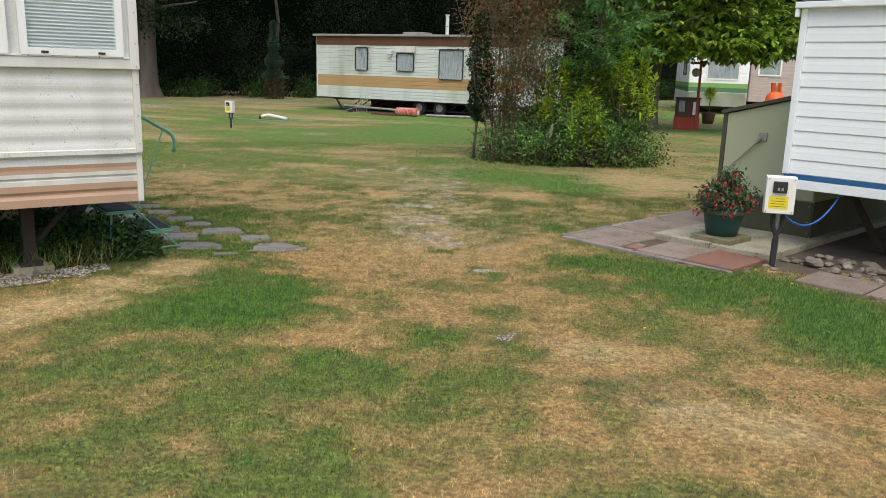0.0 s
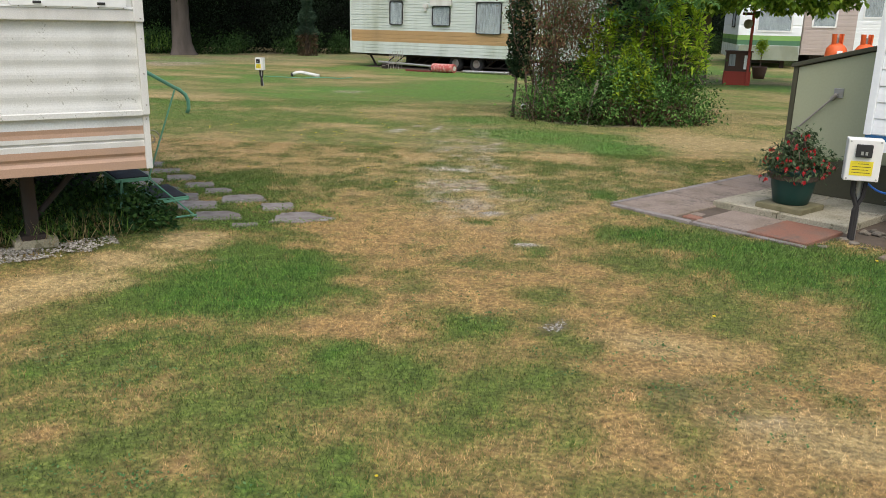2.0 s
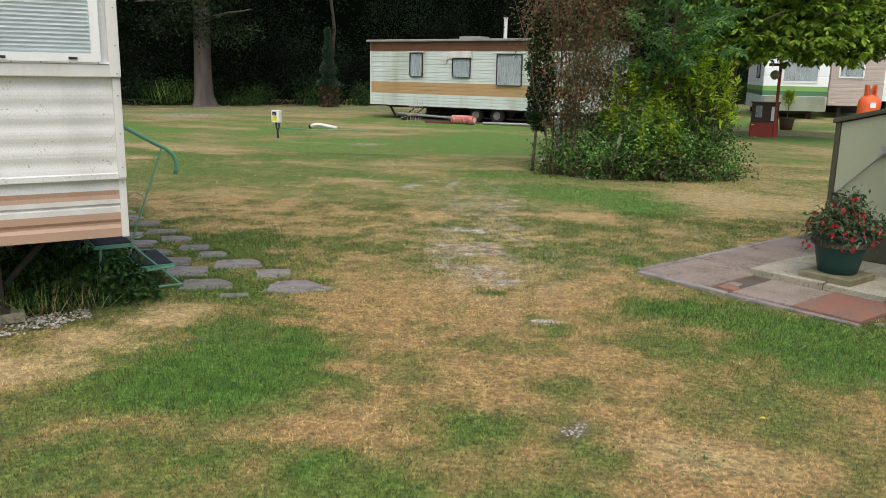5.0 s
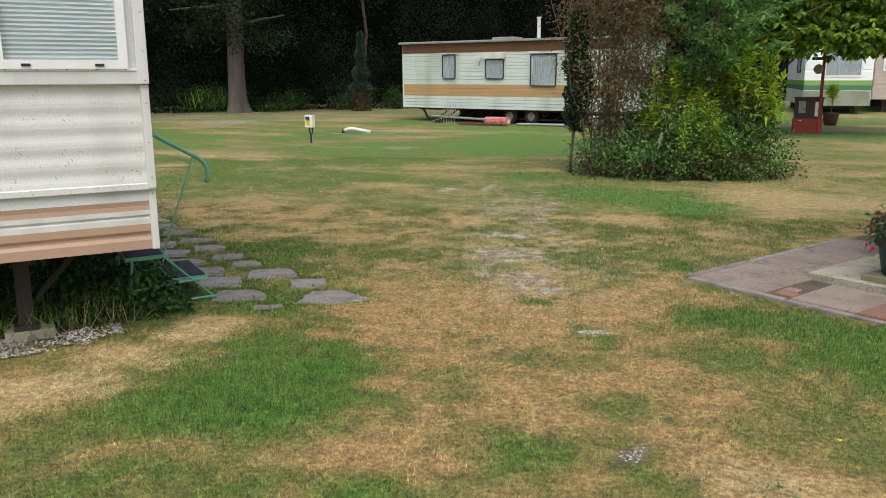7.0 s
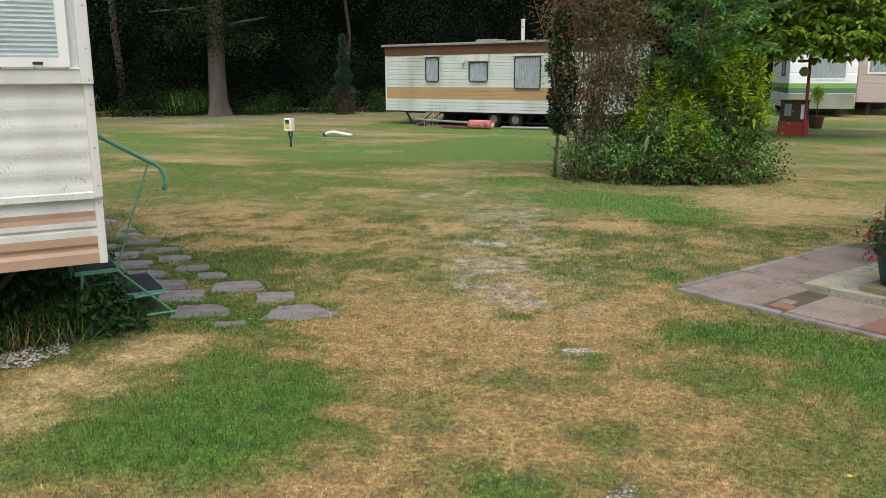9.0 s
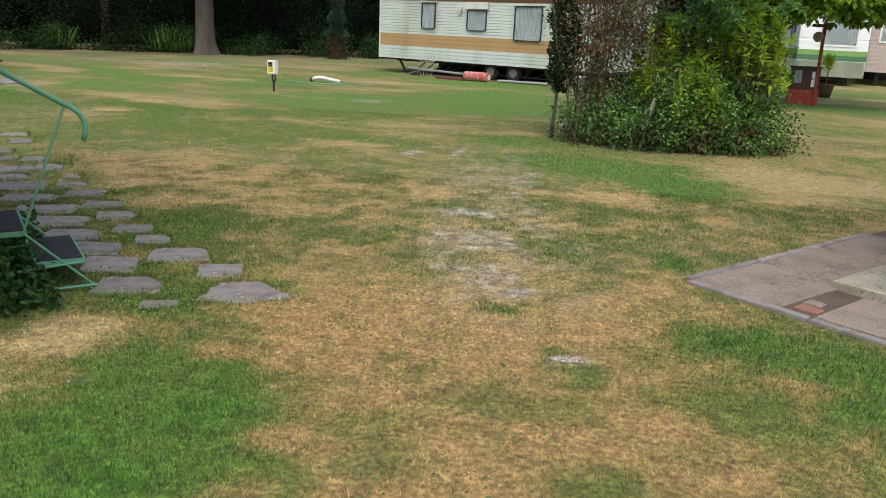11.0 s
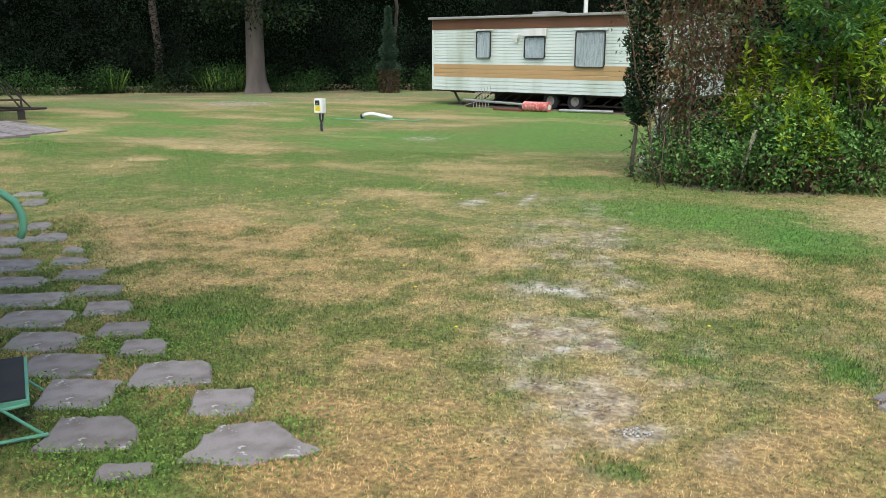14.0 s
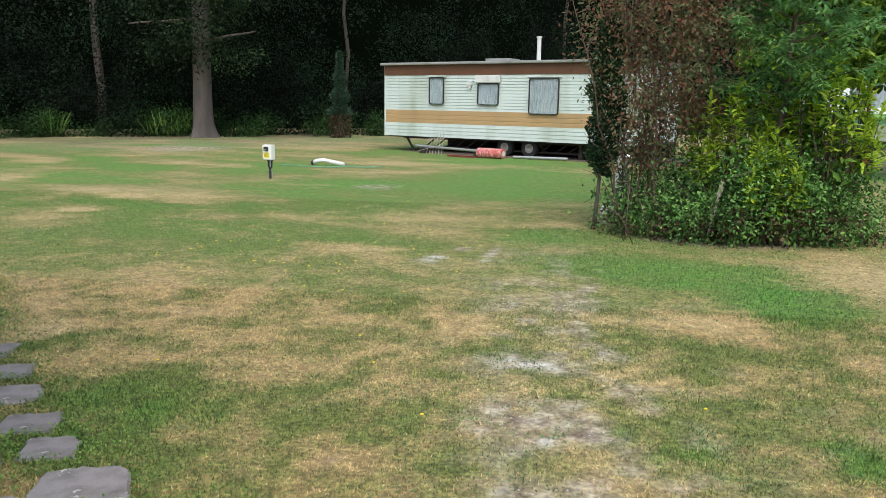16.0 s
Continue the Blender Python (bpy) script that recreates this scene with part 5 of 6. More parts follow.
def laurel(rng, rs, x, y, h, w, label):
    """An upright shrub whose shoots end in rosettes of long leaves."""
    t = thing("laurel_bush", Matrix.Translation((x, y, 0)), label, "shrub", "laurel bushes")
    bars, at, out, at2, out2 = [], [], [], [], []
    for k in range(int(78 * w)):
        a, q = rng.uniform(0, math.tau), w * rng.uniform(0.0, 1.0) ** 0.6
        top = Vector((q * math.cos(a), 0.8 * q * math.sin(a), h * rng.uniform(0.62, 1.05) * (1 - 0.25 * (q / w) ** 2)))
        foot = Vector((q * 0.25 * math.cos(a), q * 0.25 * math.sin(a), -0.02))
        pts = wander(rng, foot, top, 5, 0.05)
        bars.append((pts, 0.014, 0.004))
        for j in range(30):
            b = j * 2.4
            f = j / 30
            p = top + Vector((0, 0, 0.06 - f * 0.34))
            at.append(p)
            out.append((math.cos(b) * (0.7 + f), math.sin(b) * (0.7 + f), 0.9 - f * 1.0))
        for j in range(13):
            p = pts[2 + j % 3]
            at2.append(p + Vector((rng.uniform(-0.12, 0.12), rng.uniform(-0.12, 0.12), rng.uniform(-0.15, 0.15))))
            out2.append((rng.uniform(-1, 1), rng.uniform(-1, 1), 0.3))
    stems(t, "stem", bars, M_bark2)
    leaves("new_leaves", rs, np.array(at), np.array(out), 0.105, M_laurel, t, ratio=0.38, droop=0.08, flat=0.6)
    leaves("old_leaves", rs, np.array(at2), np.array(out2), 0.13, M_laureldark, t, ratio=0.4)["label"] = "darker inner leaves"
    return t


laurel(rng, rs, 1.45, 13.1, 1.75, 0.42, "yellow-green laurel bush with bright young shoots")
laurel(rng, rs, 1.88, 12.62, 1.05, 0.32, "low yellow-green laurel bush rising out of brambles")
laurel(rng, rs, 2.2, 13.45, 1.85, 0.5, "broad yellow-green laurel bush with bright young shoots")
laurel(rng, rs, 2.45, 13.05, 1.85, 0.55, "yellow-green laurel bush leaning over the lawn")

br = thing("bramble_patch", Matrix.Translation((1.5, 13.2, 0)), "tangled mound of brambles and ivy around the shrubs", "brambles")
lumps = [(-1.1, -0.2, 0.14, 0.4, 0.4, 0.2), (-0.75, -0.4, 0.24, 0.4, 0.4, 0.3), (-0.35, -0.6, 0.26, 0.42, 0.4, 0.34), (0.0, -0.7, 0.34, 0.4, 0.38, 0.42), (0.4, -0.6, 0.42, 0.42, 0.4, 0.48), (0.8, -0.5, 0.36, 0.42, 0.45, 0.46), (1.15, -0.3, 0.3, 0.4, 0.45, 0.38), (1.45, 0.0, 0.2, 0.32, 0.45, 0.26), (0.3, -0.3, 0.62, 0.5, 0.4, 0.3), (-0.3, 0.3, 0.4, 1.0, 1.0, 0.45), (0.5, 1.1, 0.4, 0.9, 0.9, 0.5), (-0.6, 1.0, 0.3, 0.8, 0.9, 0.4), (1.0, -0.1, 0.6, 0.4, 0.4, 0.3)]
at, out = sprigs(rs, lumps, 4200, 7, 0.085)
lift = cloud(at[:, 0] + 5, at[:, 1] + at[:, 2], 2.2, 83, 3)
at += out * (0.2 * lift)[:, None]
at[:, 2] = np.abs(at[:, 2] * (1 + 0.5 * lift)) + 0.01
leaves("leaves", rs, at, out, 0.042, M_bramble, br, ratio=0.6, vary=1.0)
at, out = sprigs(rs, lumps, 1300, 6, 0.05, 1.0)
at[:, 2] = np.abs(at[:, 2]) * 0.5 + 0.01
leaves("dead_leaves", rs, at, out, 0.06, M_deadbrown, br, ratio=0.4)["label"] = "brown dead leaves and stalks low down"
bars = []
for k in range(60):
    a = rng.uniform(0, math.tau)
    p = Vector((rng.uniform(-1.2, 1.2), rng.uniform(-0.9, 0.6), 0))
    e = p + Vector((0.5 * math.cos(a), 0.4 * math.sin(a), rng.uniform(0.2, 0.9)))
    m = p.lerp(e, 0.6) + Vector((0, 0, 0.25))
    bars.append(([p, p.lerp(m, 0.5) + Vector((0, 0, 0.1)), m, e], 0.006, 0.003))
stems(br, "cane", bars, M_bark2)

# the horse chestnut
ch = thing("tree", Matrix.Translation((4.65, 21.9, 0)), "horse chestnut with broad fingered leaves hanging low", "tree")
part("trunk", trunk_with_flare(bmesh.new(), rng, 6.0, 0.15, 0.08), M_bark, ch, smooth=True)
bars = []
for k in range(16):
    a, z = k * 2.4, 1.9 + k * 0.22
    q = rng.uniform(1.8, 3.0)
    bars.append((wander(rng, (0.02 * z, 0, z), (q * math.cos(a) + 0.5, q * math.sin(a), z + rng.uniform(-0.2, 1.2)), 5, 0.12), 0.05, 0.012))
stems(ch, "limb", bars, M_bark)
lumps = [(1.1, -0.5, 2.6, 1.4, 1.3, 0.7), (2.3, -0.4, 2.5, 1.3, 1.2, 0.7), (-0.5, -0.3, 2.5, 1.1, 1.1, 0.6), (0.8, 0.6, 3.4, 2.2, 2.0, 1.2), (3.3, 0.2, 3.0, 1.0, 1.1, 0.7), (0.8, 0.2, 4.8, 2.6, 2.4, 1.3), (0.7, 0, 6.0, 1.8, 1.8, 1.0), (1.7, -1.2, 2.35, 0.8, 0.6, 0.4), (3.0, -0.9, 2.35, 0.7, 0.5, 0.4), (0.3, -1.2, 2.3, 0.8, 0.6, 0.4), (0.0, -0.8, 2.2, 0.7, 0.6, 0.4), (2.4, -1.0, 2.3, 0.4, 0.4, 0.4)]
c, d = lump_points(rs, lumps, 3000, 0.5)
per = 7
at = np.repeat(c, per, 0)
fan = np.tile(np.linspace(-1.6, 1.6, per), len(c))
th = np.repeat(rs.uniform(0, math.tau, len(c)), per) + fan
out = np.stack([np.cos(th), np.sin(th), np.full(len(th), -0.35)], 1) * 1.6
leaves("crown", rs, at, out, 0.22, M_chestnut, ch, ratio=0.46, flat=0.85, droop=0.35, belly=0.68)


# ---- by the white caravan ----
bed = bmesh.new()
pts = [paved(-0.02, -0.02), paved(1.68, -0.02), paved(1.68, 0.4), paved(2.1, 0.4), paved(4.5, 0.05), paved(4.5, 3.9), paved(0.5, 3.9), paved(0.5, 2.6), paved(-0.02, 2.6)]
lo = [bed.verts.new((p.x, p.y, -0.04)) for p in pts]
hi = [bed.verts.new((p.x, p.y, 0.006)) for p in pts]
bed.faces.new(hi)
for k in range(len(pts)):
    bed.faces.new((lo[k], lo[(k + 1) % len(pts)], hi[(k + 1) % len(pts)], hi[k]))
bmesh.ops.recalc_face_normals(bed, faces=bed.faces)
pavement = tagged(new("pavement", mesh_of(bed, "pavement", M_soil)), "bare soil bed under mixed concrete paving slabs", "pavement", kind="structure")
rng = random.Random(31)


def slab(u0, u1, v0, v1, z, mat, name="paving_slab"):
    j = lambda: rng.uniform(-0.006, 0.006)
    pts = [(u0 + j(), v0 + j()), ((u0 + u1) / 2, v0 + j() * 0.5), (u1 + j(), v0 + j()), (u1 + j() * 0.5, (v0 + v1) / 2), (u1 + j(), v1 + j()), (u0 + j(), v1 + j())]
    bm = slab_mesh(bmesh.new(), [(paved(u, v).x, paved(u, v).y) for u, v in pts], -0.02, z, 0.006)
    ob = new(name, mesh_of(bm, name, mat))
    ob.parent = pavement
    return ob


for v in (0.0, 0.76, 1.52):
    slab(0.0, 0.57, v + 0.022, v + 0.775, 0.02 + rng.uniform(0, 0.006), M_pinkslab)
slab(0.76, 1.2, 0.04, 0.6, 0.026, M_pinkslab)
slab(1.21, 1.65, 0.03, 0.59, 0.034, M_redslab)
slab(0.6, 0.74, 0.1, 0.2, 0.02, M_redslab, "brick")
slab(0.58, 0.68, 0.24, 0.33, 0.016, M_pinkslab, "brick")
slab(0.0, 0.75, -0.045, 0.02, 0.022, M_stone, "edging")
for v in (0.03, 0.8, 1.56):
    slab(-0.055, -0.004, v, v + 0.75, 0.02, M_stone, "edging")
slab(0.76, 1.66, -0.03, 0.025, 0.018, M_stone, "edging")
for u in (0.54, 1.1):
    for v in (0.66, 1.27, 1.88, 2.49, 3.1):
        slab(u, u + 0.55, v, v + 0.6, 0.062 + rng.uniform(-0.003, 0.003), M_creamslab)
for u in (2.1, 2.6, 3.1, 3.6):
    slab(u, u + 0.48, 0.12, 0.57, 0.03 + rng.uniform(-0.004, 0.008), M_pinkslab)


def pebble(rng, r, flat=0.6):
    bm = bmesh.new()
    bmesh.ops.create_icosphere(bm, subdivisions=2, radius=r)
    o = Vector((rng.uniform(0, 50), rng.uniform(0, 50), rng.uniform(0, 50)))
    for v in bm.verts:
        v.co *= 1 + 0.8 * noise.noise(v.co / r * 1.1 + o)
        v.co.z *= flat
    return bm


for k in range(26):
    u, v, r = rng.uniform(1.72, 2.7), rng.uniform(0.62, 1.15), rng.uniform(0.018, 0.045)
    ob = new("rubble_stone", mesh_of(pebble(rng, r), "rubble_stone", M_rubble))
    p = paved(u, v, 0.006 + r * 0.4)
    ob.location, ob.rotation_euler = p, (0, 0, rng.uniform(0, 6))
    tagged(ob, "rough broken stone lying on bare soil", "stone", "rubble stones")
for k in range(16):
    u, v, r = rng.uniform(1.75, 2.75), rng.uniform(0.75, 1.2), rng.uniform(0.04, 0.075)
    ob = new("rubble_stone", mesh_of(pebble(rng, r, 0.55), "rubble_stone", M_rubble))
    ob.location, ob.rotation_euler = paved(u, v, 0.006 + r * 0.3), (0, 0, rng.uniform(0, 6))
    tagged(ob, "large rough broken stone heaped on bare soil", "stone", "rubble stones")
for k in range(6):
    u, v, r = rng.uniform(1.5, 2.0), rng.uniform(0.1, 0.5), rng.uniform(0.02, 0.045)
    ob = new("rubble_stone", mesh_of(pebble(rng, r, 0.35), "rubble_stone", M_rubble))
    ob.location, ob.rotation_euler = paved(max(u, 1.72), v, r * 0.2), (0, 0, rng.uniform(0, 6))
    tagged(ob, "flat broken stone sunk in the grass", "stone", "rubble stones")

# storage locker
ZB = 0.062
locker = thing("storage_locker", frame_of(paved(0.60, 1.66, ZB), (A.x, A.y)), "sage green storage locker with dark olive base and sloping lid", "locker")
LW, LD = 0.95, 2.05


def lid_z(x):
    return 1.095 + 0.25 * x


def wedge(x0, x1, y0, y1, z0, top=None, dz=0.0):
    bm = bmesh.new()
    q = []
    for x, y in ((x0, y0), (x1, y0), (x1, y1), (x0, y1)):
        zt = (lid_z(x) if top is None else top) + dz
        q.append((bm.verts.new((x, y, z0(x) if callable(z0) else z0)), bm.verts.new((x, y, zt))))
    for k in range(4):
        bm.faces.new((q[k][0], q[(k + 1) % 4][0], q[(k + 1) % 4][1], q[k][1]))
    bm.faces.new([v[1] for v in q])
    bm.faces.new([v[0] for v in q][::-1])
    bmesh.ops.bevel(bm, geom=list(bm.edges), offset=0.004, segments=1, affect="EDGES")
    return bm


part("body", wedge(0.012, LW, 0.012, LD, 0.0, dz=-0.03), M_sage, locker)
part("front_panel", wedge(0.03, LW - 0.005, 0.0, 0.011, 0.335, dz=-0.015), M_sage, locker)
part("base_panel", wedge(0.03, LW - 0.005, -0.004, 0.011, 0.0, top=0.33), M_olive, locker, "dark olive base panel")
part("side_panel", wedge(LW, LW + 0.012, 0.0, LD, 0.0, top=0.33), M_olive, locker, "dark olive base panel")
part("corner_post", wedge(-0.012, 0.028, -0.012, 0.03, 0.0, dz=-0.004), M_olive, locker, "dark corner post")
part("lid", wedge(-0.03, LW + 0.03, -0.03, LD + 0.03, lambda x: lid_z(x) - 0.008, dz=0.03), M_olive, locker, "dark sloping lid")
pr = bmesh.new()
rod(pr, (0.06, -0.03, 0.52), (0.41, -0.03, 0.885), 0.008)
rod(pr, (0.36, -0.03, 0.835), (0.405, -0.03, 0.88), 0.017)
part("prop_bar", pr, M_rim, locker, "steel prop bar")
part("bracket", boxes(((0.37, -0.02, 0.85), (0.45, -0.003, 0.93)), bevel=0.003), M_steel, locker, "galvanised bracket")
part("latch", boxes(((0.06, -0.05, 0.43), (0.11, -0.004, 0.52)), ((0.04, -0.05, 0.5), (0.13, -0.03, 0.525)), bevel=0.003), M_darkmetal, locker)
for x in (0.94,):
    for z in (0.04, 0.14, 0.29):
        part("screw", rod(bmesh.new(), (x - 0.02, -0.01, z), (x - 0.02, -0.002, z), 0.005, n=8), M_steel, locker)

# flower pot on its slab
M_mossy = worn("mossy concrete", (0.24, 0.22, 0.13), (0.12, 0.12, 0.06), 0.8, 0.9, 9.0, streak=None, grain=0.3)
pad = new("paving_pad", mesh_of(slab_mesh(bmesh.new(), [(-0.2, -0.18), (0.19, -0.2), (0.2, 0.17), (-0.18, 0.19)], 0, 0.045), "paving_pad", M_mossy))
pad.matrix_world = frame_of(paved(1.08, 0.9, 0.064), (A.x, A.y))
tagged(pad, "small mossy concrete slab under the flower pot", "slab")
pot = thing("flower_pot", Matrix.Translation(paved(1.08, 0.9, 0.109)), "dark green plastic tub holding a flowering fuchsia", "plant pot")
part("tub", lathe(bmesh.new(), [(0.125, 0.0), (0.135, 0.01), (0.155, 0.1), (0.176, 0.21), (0.184, 0.25), (0.196, 0.255), (0.2, 0.272), (0.196, 0.292), (0.185, 0.294), (0.18, 0.24)], 32), M_potgreen, pot, smooth=True)
part("compost", lathe(bmesh.new(), [(0.02, 0.2), (0.183, 0.2), (0.183, 0.238), (0.02, 0.245)], 24), M_soil, pot, "dark compost")
bars = []
for k in range(38):
    a, q = rng.uniform(0, math.tau), rng.uniform(0.08, 0.26)
    z = rng.uniform(0.3, 0.62) - q * 0.55
    bars.append(([(0.3 * q * math.cos(a), 0.3 * q * math.sin(a), 0.24), (0.6 * q * math.cos(a), 0.6 * q * math.sin(a), z + 0.06), (q * math.cos(a), q * math.sin(a), z)], 0.005, 0.002))
stems(pot, "stems", bars, M_bark2)
lumps = [(0, 0, 0.36, 0.22, 0.22, 0.13), (0.02, 0, 0.45, 0.13, 0.13, 0.12), (-0.2, -0.02, 0.31, 0.13, 0.13, 0.09), (0.16, -0.02, 0.33, 0.12, 0.13, 0.1), (0.06, 0.03, 0.53, 0.05, 0.05, 0.07), (-0.02, -0.16, 0.32, 0.14, 0.1, 0.09)]
at, out = sprigs(rs, lumps, 340, 6, 0.028, 0.8)
leaves("leaves", rs, at, out, 0.042, M_fuchsia, pot, ratio=0.45)
c, d = lump_points(rs, lumps, 110, 0.1)
c[:, 2] -= 0.015
fl_at = np.repeat(c, 5, 0)
th = np.tile(np.arange(5) * math.tau / 5, len(c))
tagged(leaves("flowers", rs, fl_at, np.stack([np.cos(th), np.sin(th), np.full(len(th), -2.4)], 1), 0.034, M_fuchsiared, pot, ratio=0.5, droop=0.3), "hanging red and pink flowers", kind="stuff")


# meter posts
def meter_post(x, y, top, xdir, w, h, d, label, lean=0.0):
    t = thing("meter_post", frame_of((x, y, 0), xdir), label, "electric hookup", "hookup posts")
    ps = bmesh.new()
    rod(ps, (0.02, 0, -0.02), (0.02 + lean, 0, top - h + 0.03), 0.022)
    part("post", ps, M_steel, t, "grey steel post")
    cb = bmesh.new()
    tube(cb, [(-0.03, -0.03, top - h), (-0.025, -0.035, top - h - 0.1), (0.015, -0.035, top - h - 0.2), (0.015, -0.032, -0.02)], 0.018)
    part("cable", cb, M_rubber, t, "black supply cable")
    cb = bmesh.new()
    tube(cb, [(0.05, -0.03, top - h), (0.045, -0.035, top - h - 0.12), (0.0, -0.04, top - h - 0.22), (0.0, -0.035, -0.02)], 0.015)
    part("cable", cb, M_rubber, t)
    bx = part("box", boxes(((-w / 2, -d, top - h), (w / 2, 0.0, top)), bevel=0.008), M_box, t, "white plastic supply box")
    part("lid", boxes(((-w / 2 + 0.004, -d - 0.012, top - h + 0.004), (w / 2 - 0.004, -d - 0.0005, top - 0.004)), bevel=0.005), M_box, bx)
    sk = part("socket", boxes(((-w * 0.26, -d - 0.04, top - h * 0.42), (w * 0.2, -d - 0.012, top - h * 0.12)), bevel=0.006), M_rubber, bx, "black socket cover")
    part("socket_hole", boxes(((-w * 0.12, -d - 0.046, top - h * 0.36), (-w * 0.05, -d - 0.04, top - h * 0.28)), ((0.0, -d - 0.046, top - h * 0.36), (w * 0.07, -d - 0.04, top - h * 0.28))), M_steel, sk)
    lb = part("warning_label", boxes(((-w * 0.36, -d - 0.0145, top - h * 0.86), (w * 0.28, -d - 0.012, top - h * 0.52))), M_yellow, bx, "yellow warning label")
    for k in range(4):
        z = top - h * (0.58 + k * 0.07)
        part("print_line", boxes(((-w * (0.3 if k else 0.14), -d - 0.0165, z - 0.002), (w * (0.22 if k % 2 else 0.16), -d - 0.0145, z + 0.001))), M_ink, lb)
    for sx in (-1, 1):
        for z in (top - 0.018, top - h + 0.018):
            part("screw", rod(bmesh.new(), (sx * (w / 2 - 0.018), -d - 0.016, z), (sx * (w / 2 - 0.018), -d - 0.01, z), 0.006, n=8), M_steel, bx)
    return t


meter_post(2.655, 5.90, 0.745, (0.97, -0.24), 0.225, 0.295, 0.11, "white electric hookup box on a steel post by the paving")
meter_post(-5.74, 17.85, 0.62, (0.95, -0.3), 0.2, 0.27, 0.1, "white electric hookup box on a leaning post in the lawn", lean=-0.06)
hose = bmesh.new()
pts = [(2.70, 5.93, 0.45)]
for k in range(1, 15):
    f = k / 14
    pts.append((2.70 + 0.55 * f, 5.93 + 0.2 * f, 0.45 - 0.55 * f * (1 - f) + 0.16 * f ** 3))
tube(hose, pts, 0.008)
tagged(new("water_hose", mesh_of(hose, "water_hose", M_bluehose, True)), "blue water hose looping from the post to the caravan", "hose")


# gas bottles
def gas_bottle(x, y):
    t = thing("gas_bottle", Matrix.Translation((x, y, 0)), "tall orange propane gas bottle with a guard collar", "gas bottle", "gas bottles")
    part("cylinder", lathe(bmesh.new(), [(0.17, 0.0), (0.19, 0.03), (0.2, 0.08), (0.2, 1.02), (0.185, 1.12), (0.13, 1.19), (0.06, 1.22)], 28), M_orange, t, smooth=True)
    bm = bmesh.new()
    rows = [(0.105, 1.17), (0.11, 1.4), (0.1, 1.4), (0.095, 1.17)]
    lathe(bm, rows, 24)
    gone = [f for f in bm.faces if f.calc_center_median().z > 1.25 and f.calc_center_median().z < 1.33 and abs(f.calc_center_median().x) < 0.045]
    bmesh.ops.delete(bm, geom=gone, context="FACES")
    part("collar", bm, M_orange, t)
    part("valve", rod(bmesh.new(), (0, 0, 1.2), (0, 0, 1.33), 0.025), M_steel, t, "brass valve")
    part("hazard_label", boxes(((-0.05, -0.204, 0.98), (0.05, -0.196, 1.08))), M_white, t, "white hazard label")


gas_bottle(6.25, 16.95)
gas_bottle(6.72, 16.75)

# the red kiosk and its post
ki = thing("fire_point", frame_of((5.42, 22.55, 0), (0.98, -0.18)), "red and brown fire point cabinet with white notices", "cabinet")
part("base", boxes(((0, 0, 0), (0.68, 0.5, 0.36)), bevel=0.01), M_red, ki)
part("cabinet", boxes(((0.02, 0.02, 0.36), (0.66, 0.48, 0.86)), bevel=0.01), M_brownbox, ki, "dark brown cabinet")
part("lid", boxes(((-0.01, -0.02, 0.86), (0.69, 0.5, 0.89)), bevel=0.006), M_brownbox, ki)
part("notice", boxes(((0.1, 0.008, 0.5), (0.26, 0.018, 0.8))), M_curtain, ki, "weathered notice")
part("notice", boxes(((0.48, 0.008, 0.42), (0.58, 0.018, 0.78))), M_white, ki, "white notice")
po = thing("alarm_post", frame_of((6.0, 22.45, 0), (1, 0)), "tall red post with a crossbar and round bell", "post")
part("post", boxes(((-0.032, -0.032, -0.02), (0.032, 0.032, 2.0)), bevel=0.005), M_red, po)
part("crossbar", boxes(((-0.28, -0.04, 1.8), (0.1, 0.04, 1.87)), bevel=0.005), M_maroon, po)
part("bell", lathe(bmesh.new(), [(0.02, -0.05), (0.1, -0.04), (0.12, 0.0), (0.11, 0.03), (0.02, 0.05)], 20, Matrix.Translation((-0.13, -0.05, 1.58)) @ Matrix.Rotation(radians(90), 4, "X")), M_rim, po, "grey round bell")

tub = thing("plant_pot", Matrix.Translation((7.2, 25.8, 0)), "brown tub with a small clipped yellow-green shrub", "plant pot")
part("tub", lathe(bmesh.new(), [(0.16, 0.0), (0.19, 0.15), (0.22, 0.33), (0.23, 0.36), (0.2, 0.36), (0.19, 0.32)], 20), M_brownbox, tub, smooth=True)
part("stem", tube(bmesh.new(), [(0, 0, 0.3), (0.01, 0, 0.6), (0.0, 0, 0.95)], 0.014, 7), M_bark2, tub)
at, out = sprigs(rs, [(0, 0, 0.95, 0.14, 0.14, 0.22)], 70, 7, 0.04, 0.8)
leaves("crown", rs, at, out, 0.07, M_laurel, tub, ratio=0.45)

FY = Vector((0.436, 0.9, 0))


def far_at(x, y, z=0.0):
    p = FAR + FX * x + FY * y
    return Vector((p.x, p.y, z))


def far_frame(x, y, z=0.0):
    return frame_of(far_at(x, y, z), (FX.x, FX.y))


# dark patch that paints the shade under the far caravan
sb = bmesh.new()
slab_mesh(sb, [(far_at(x, y).x, far_at(x, y).y) for x, y in ((0.5, 0.1), (2.2, -0.2), (4.5, -0.25), (6.5, -0.1), (9.0, 0.2), (9.0, 2.8), (0.4, 2.8))], -0.02, 0.012)
tagged(new("bare_ground", mesh_of(sb, "bare_ground", M_soil)), "dark soil-coloured patch standing in for the shade under the far caravan", "ground", kind="structure")

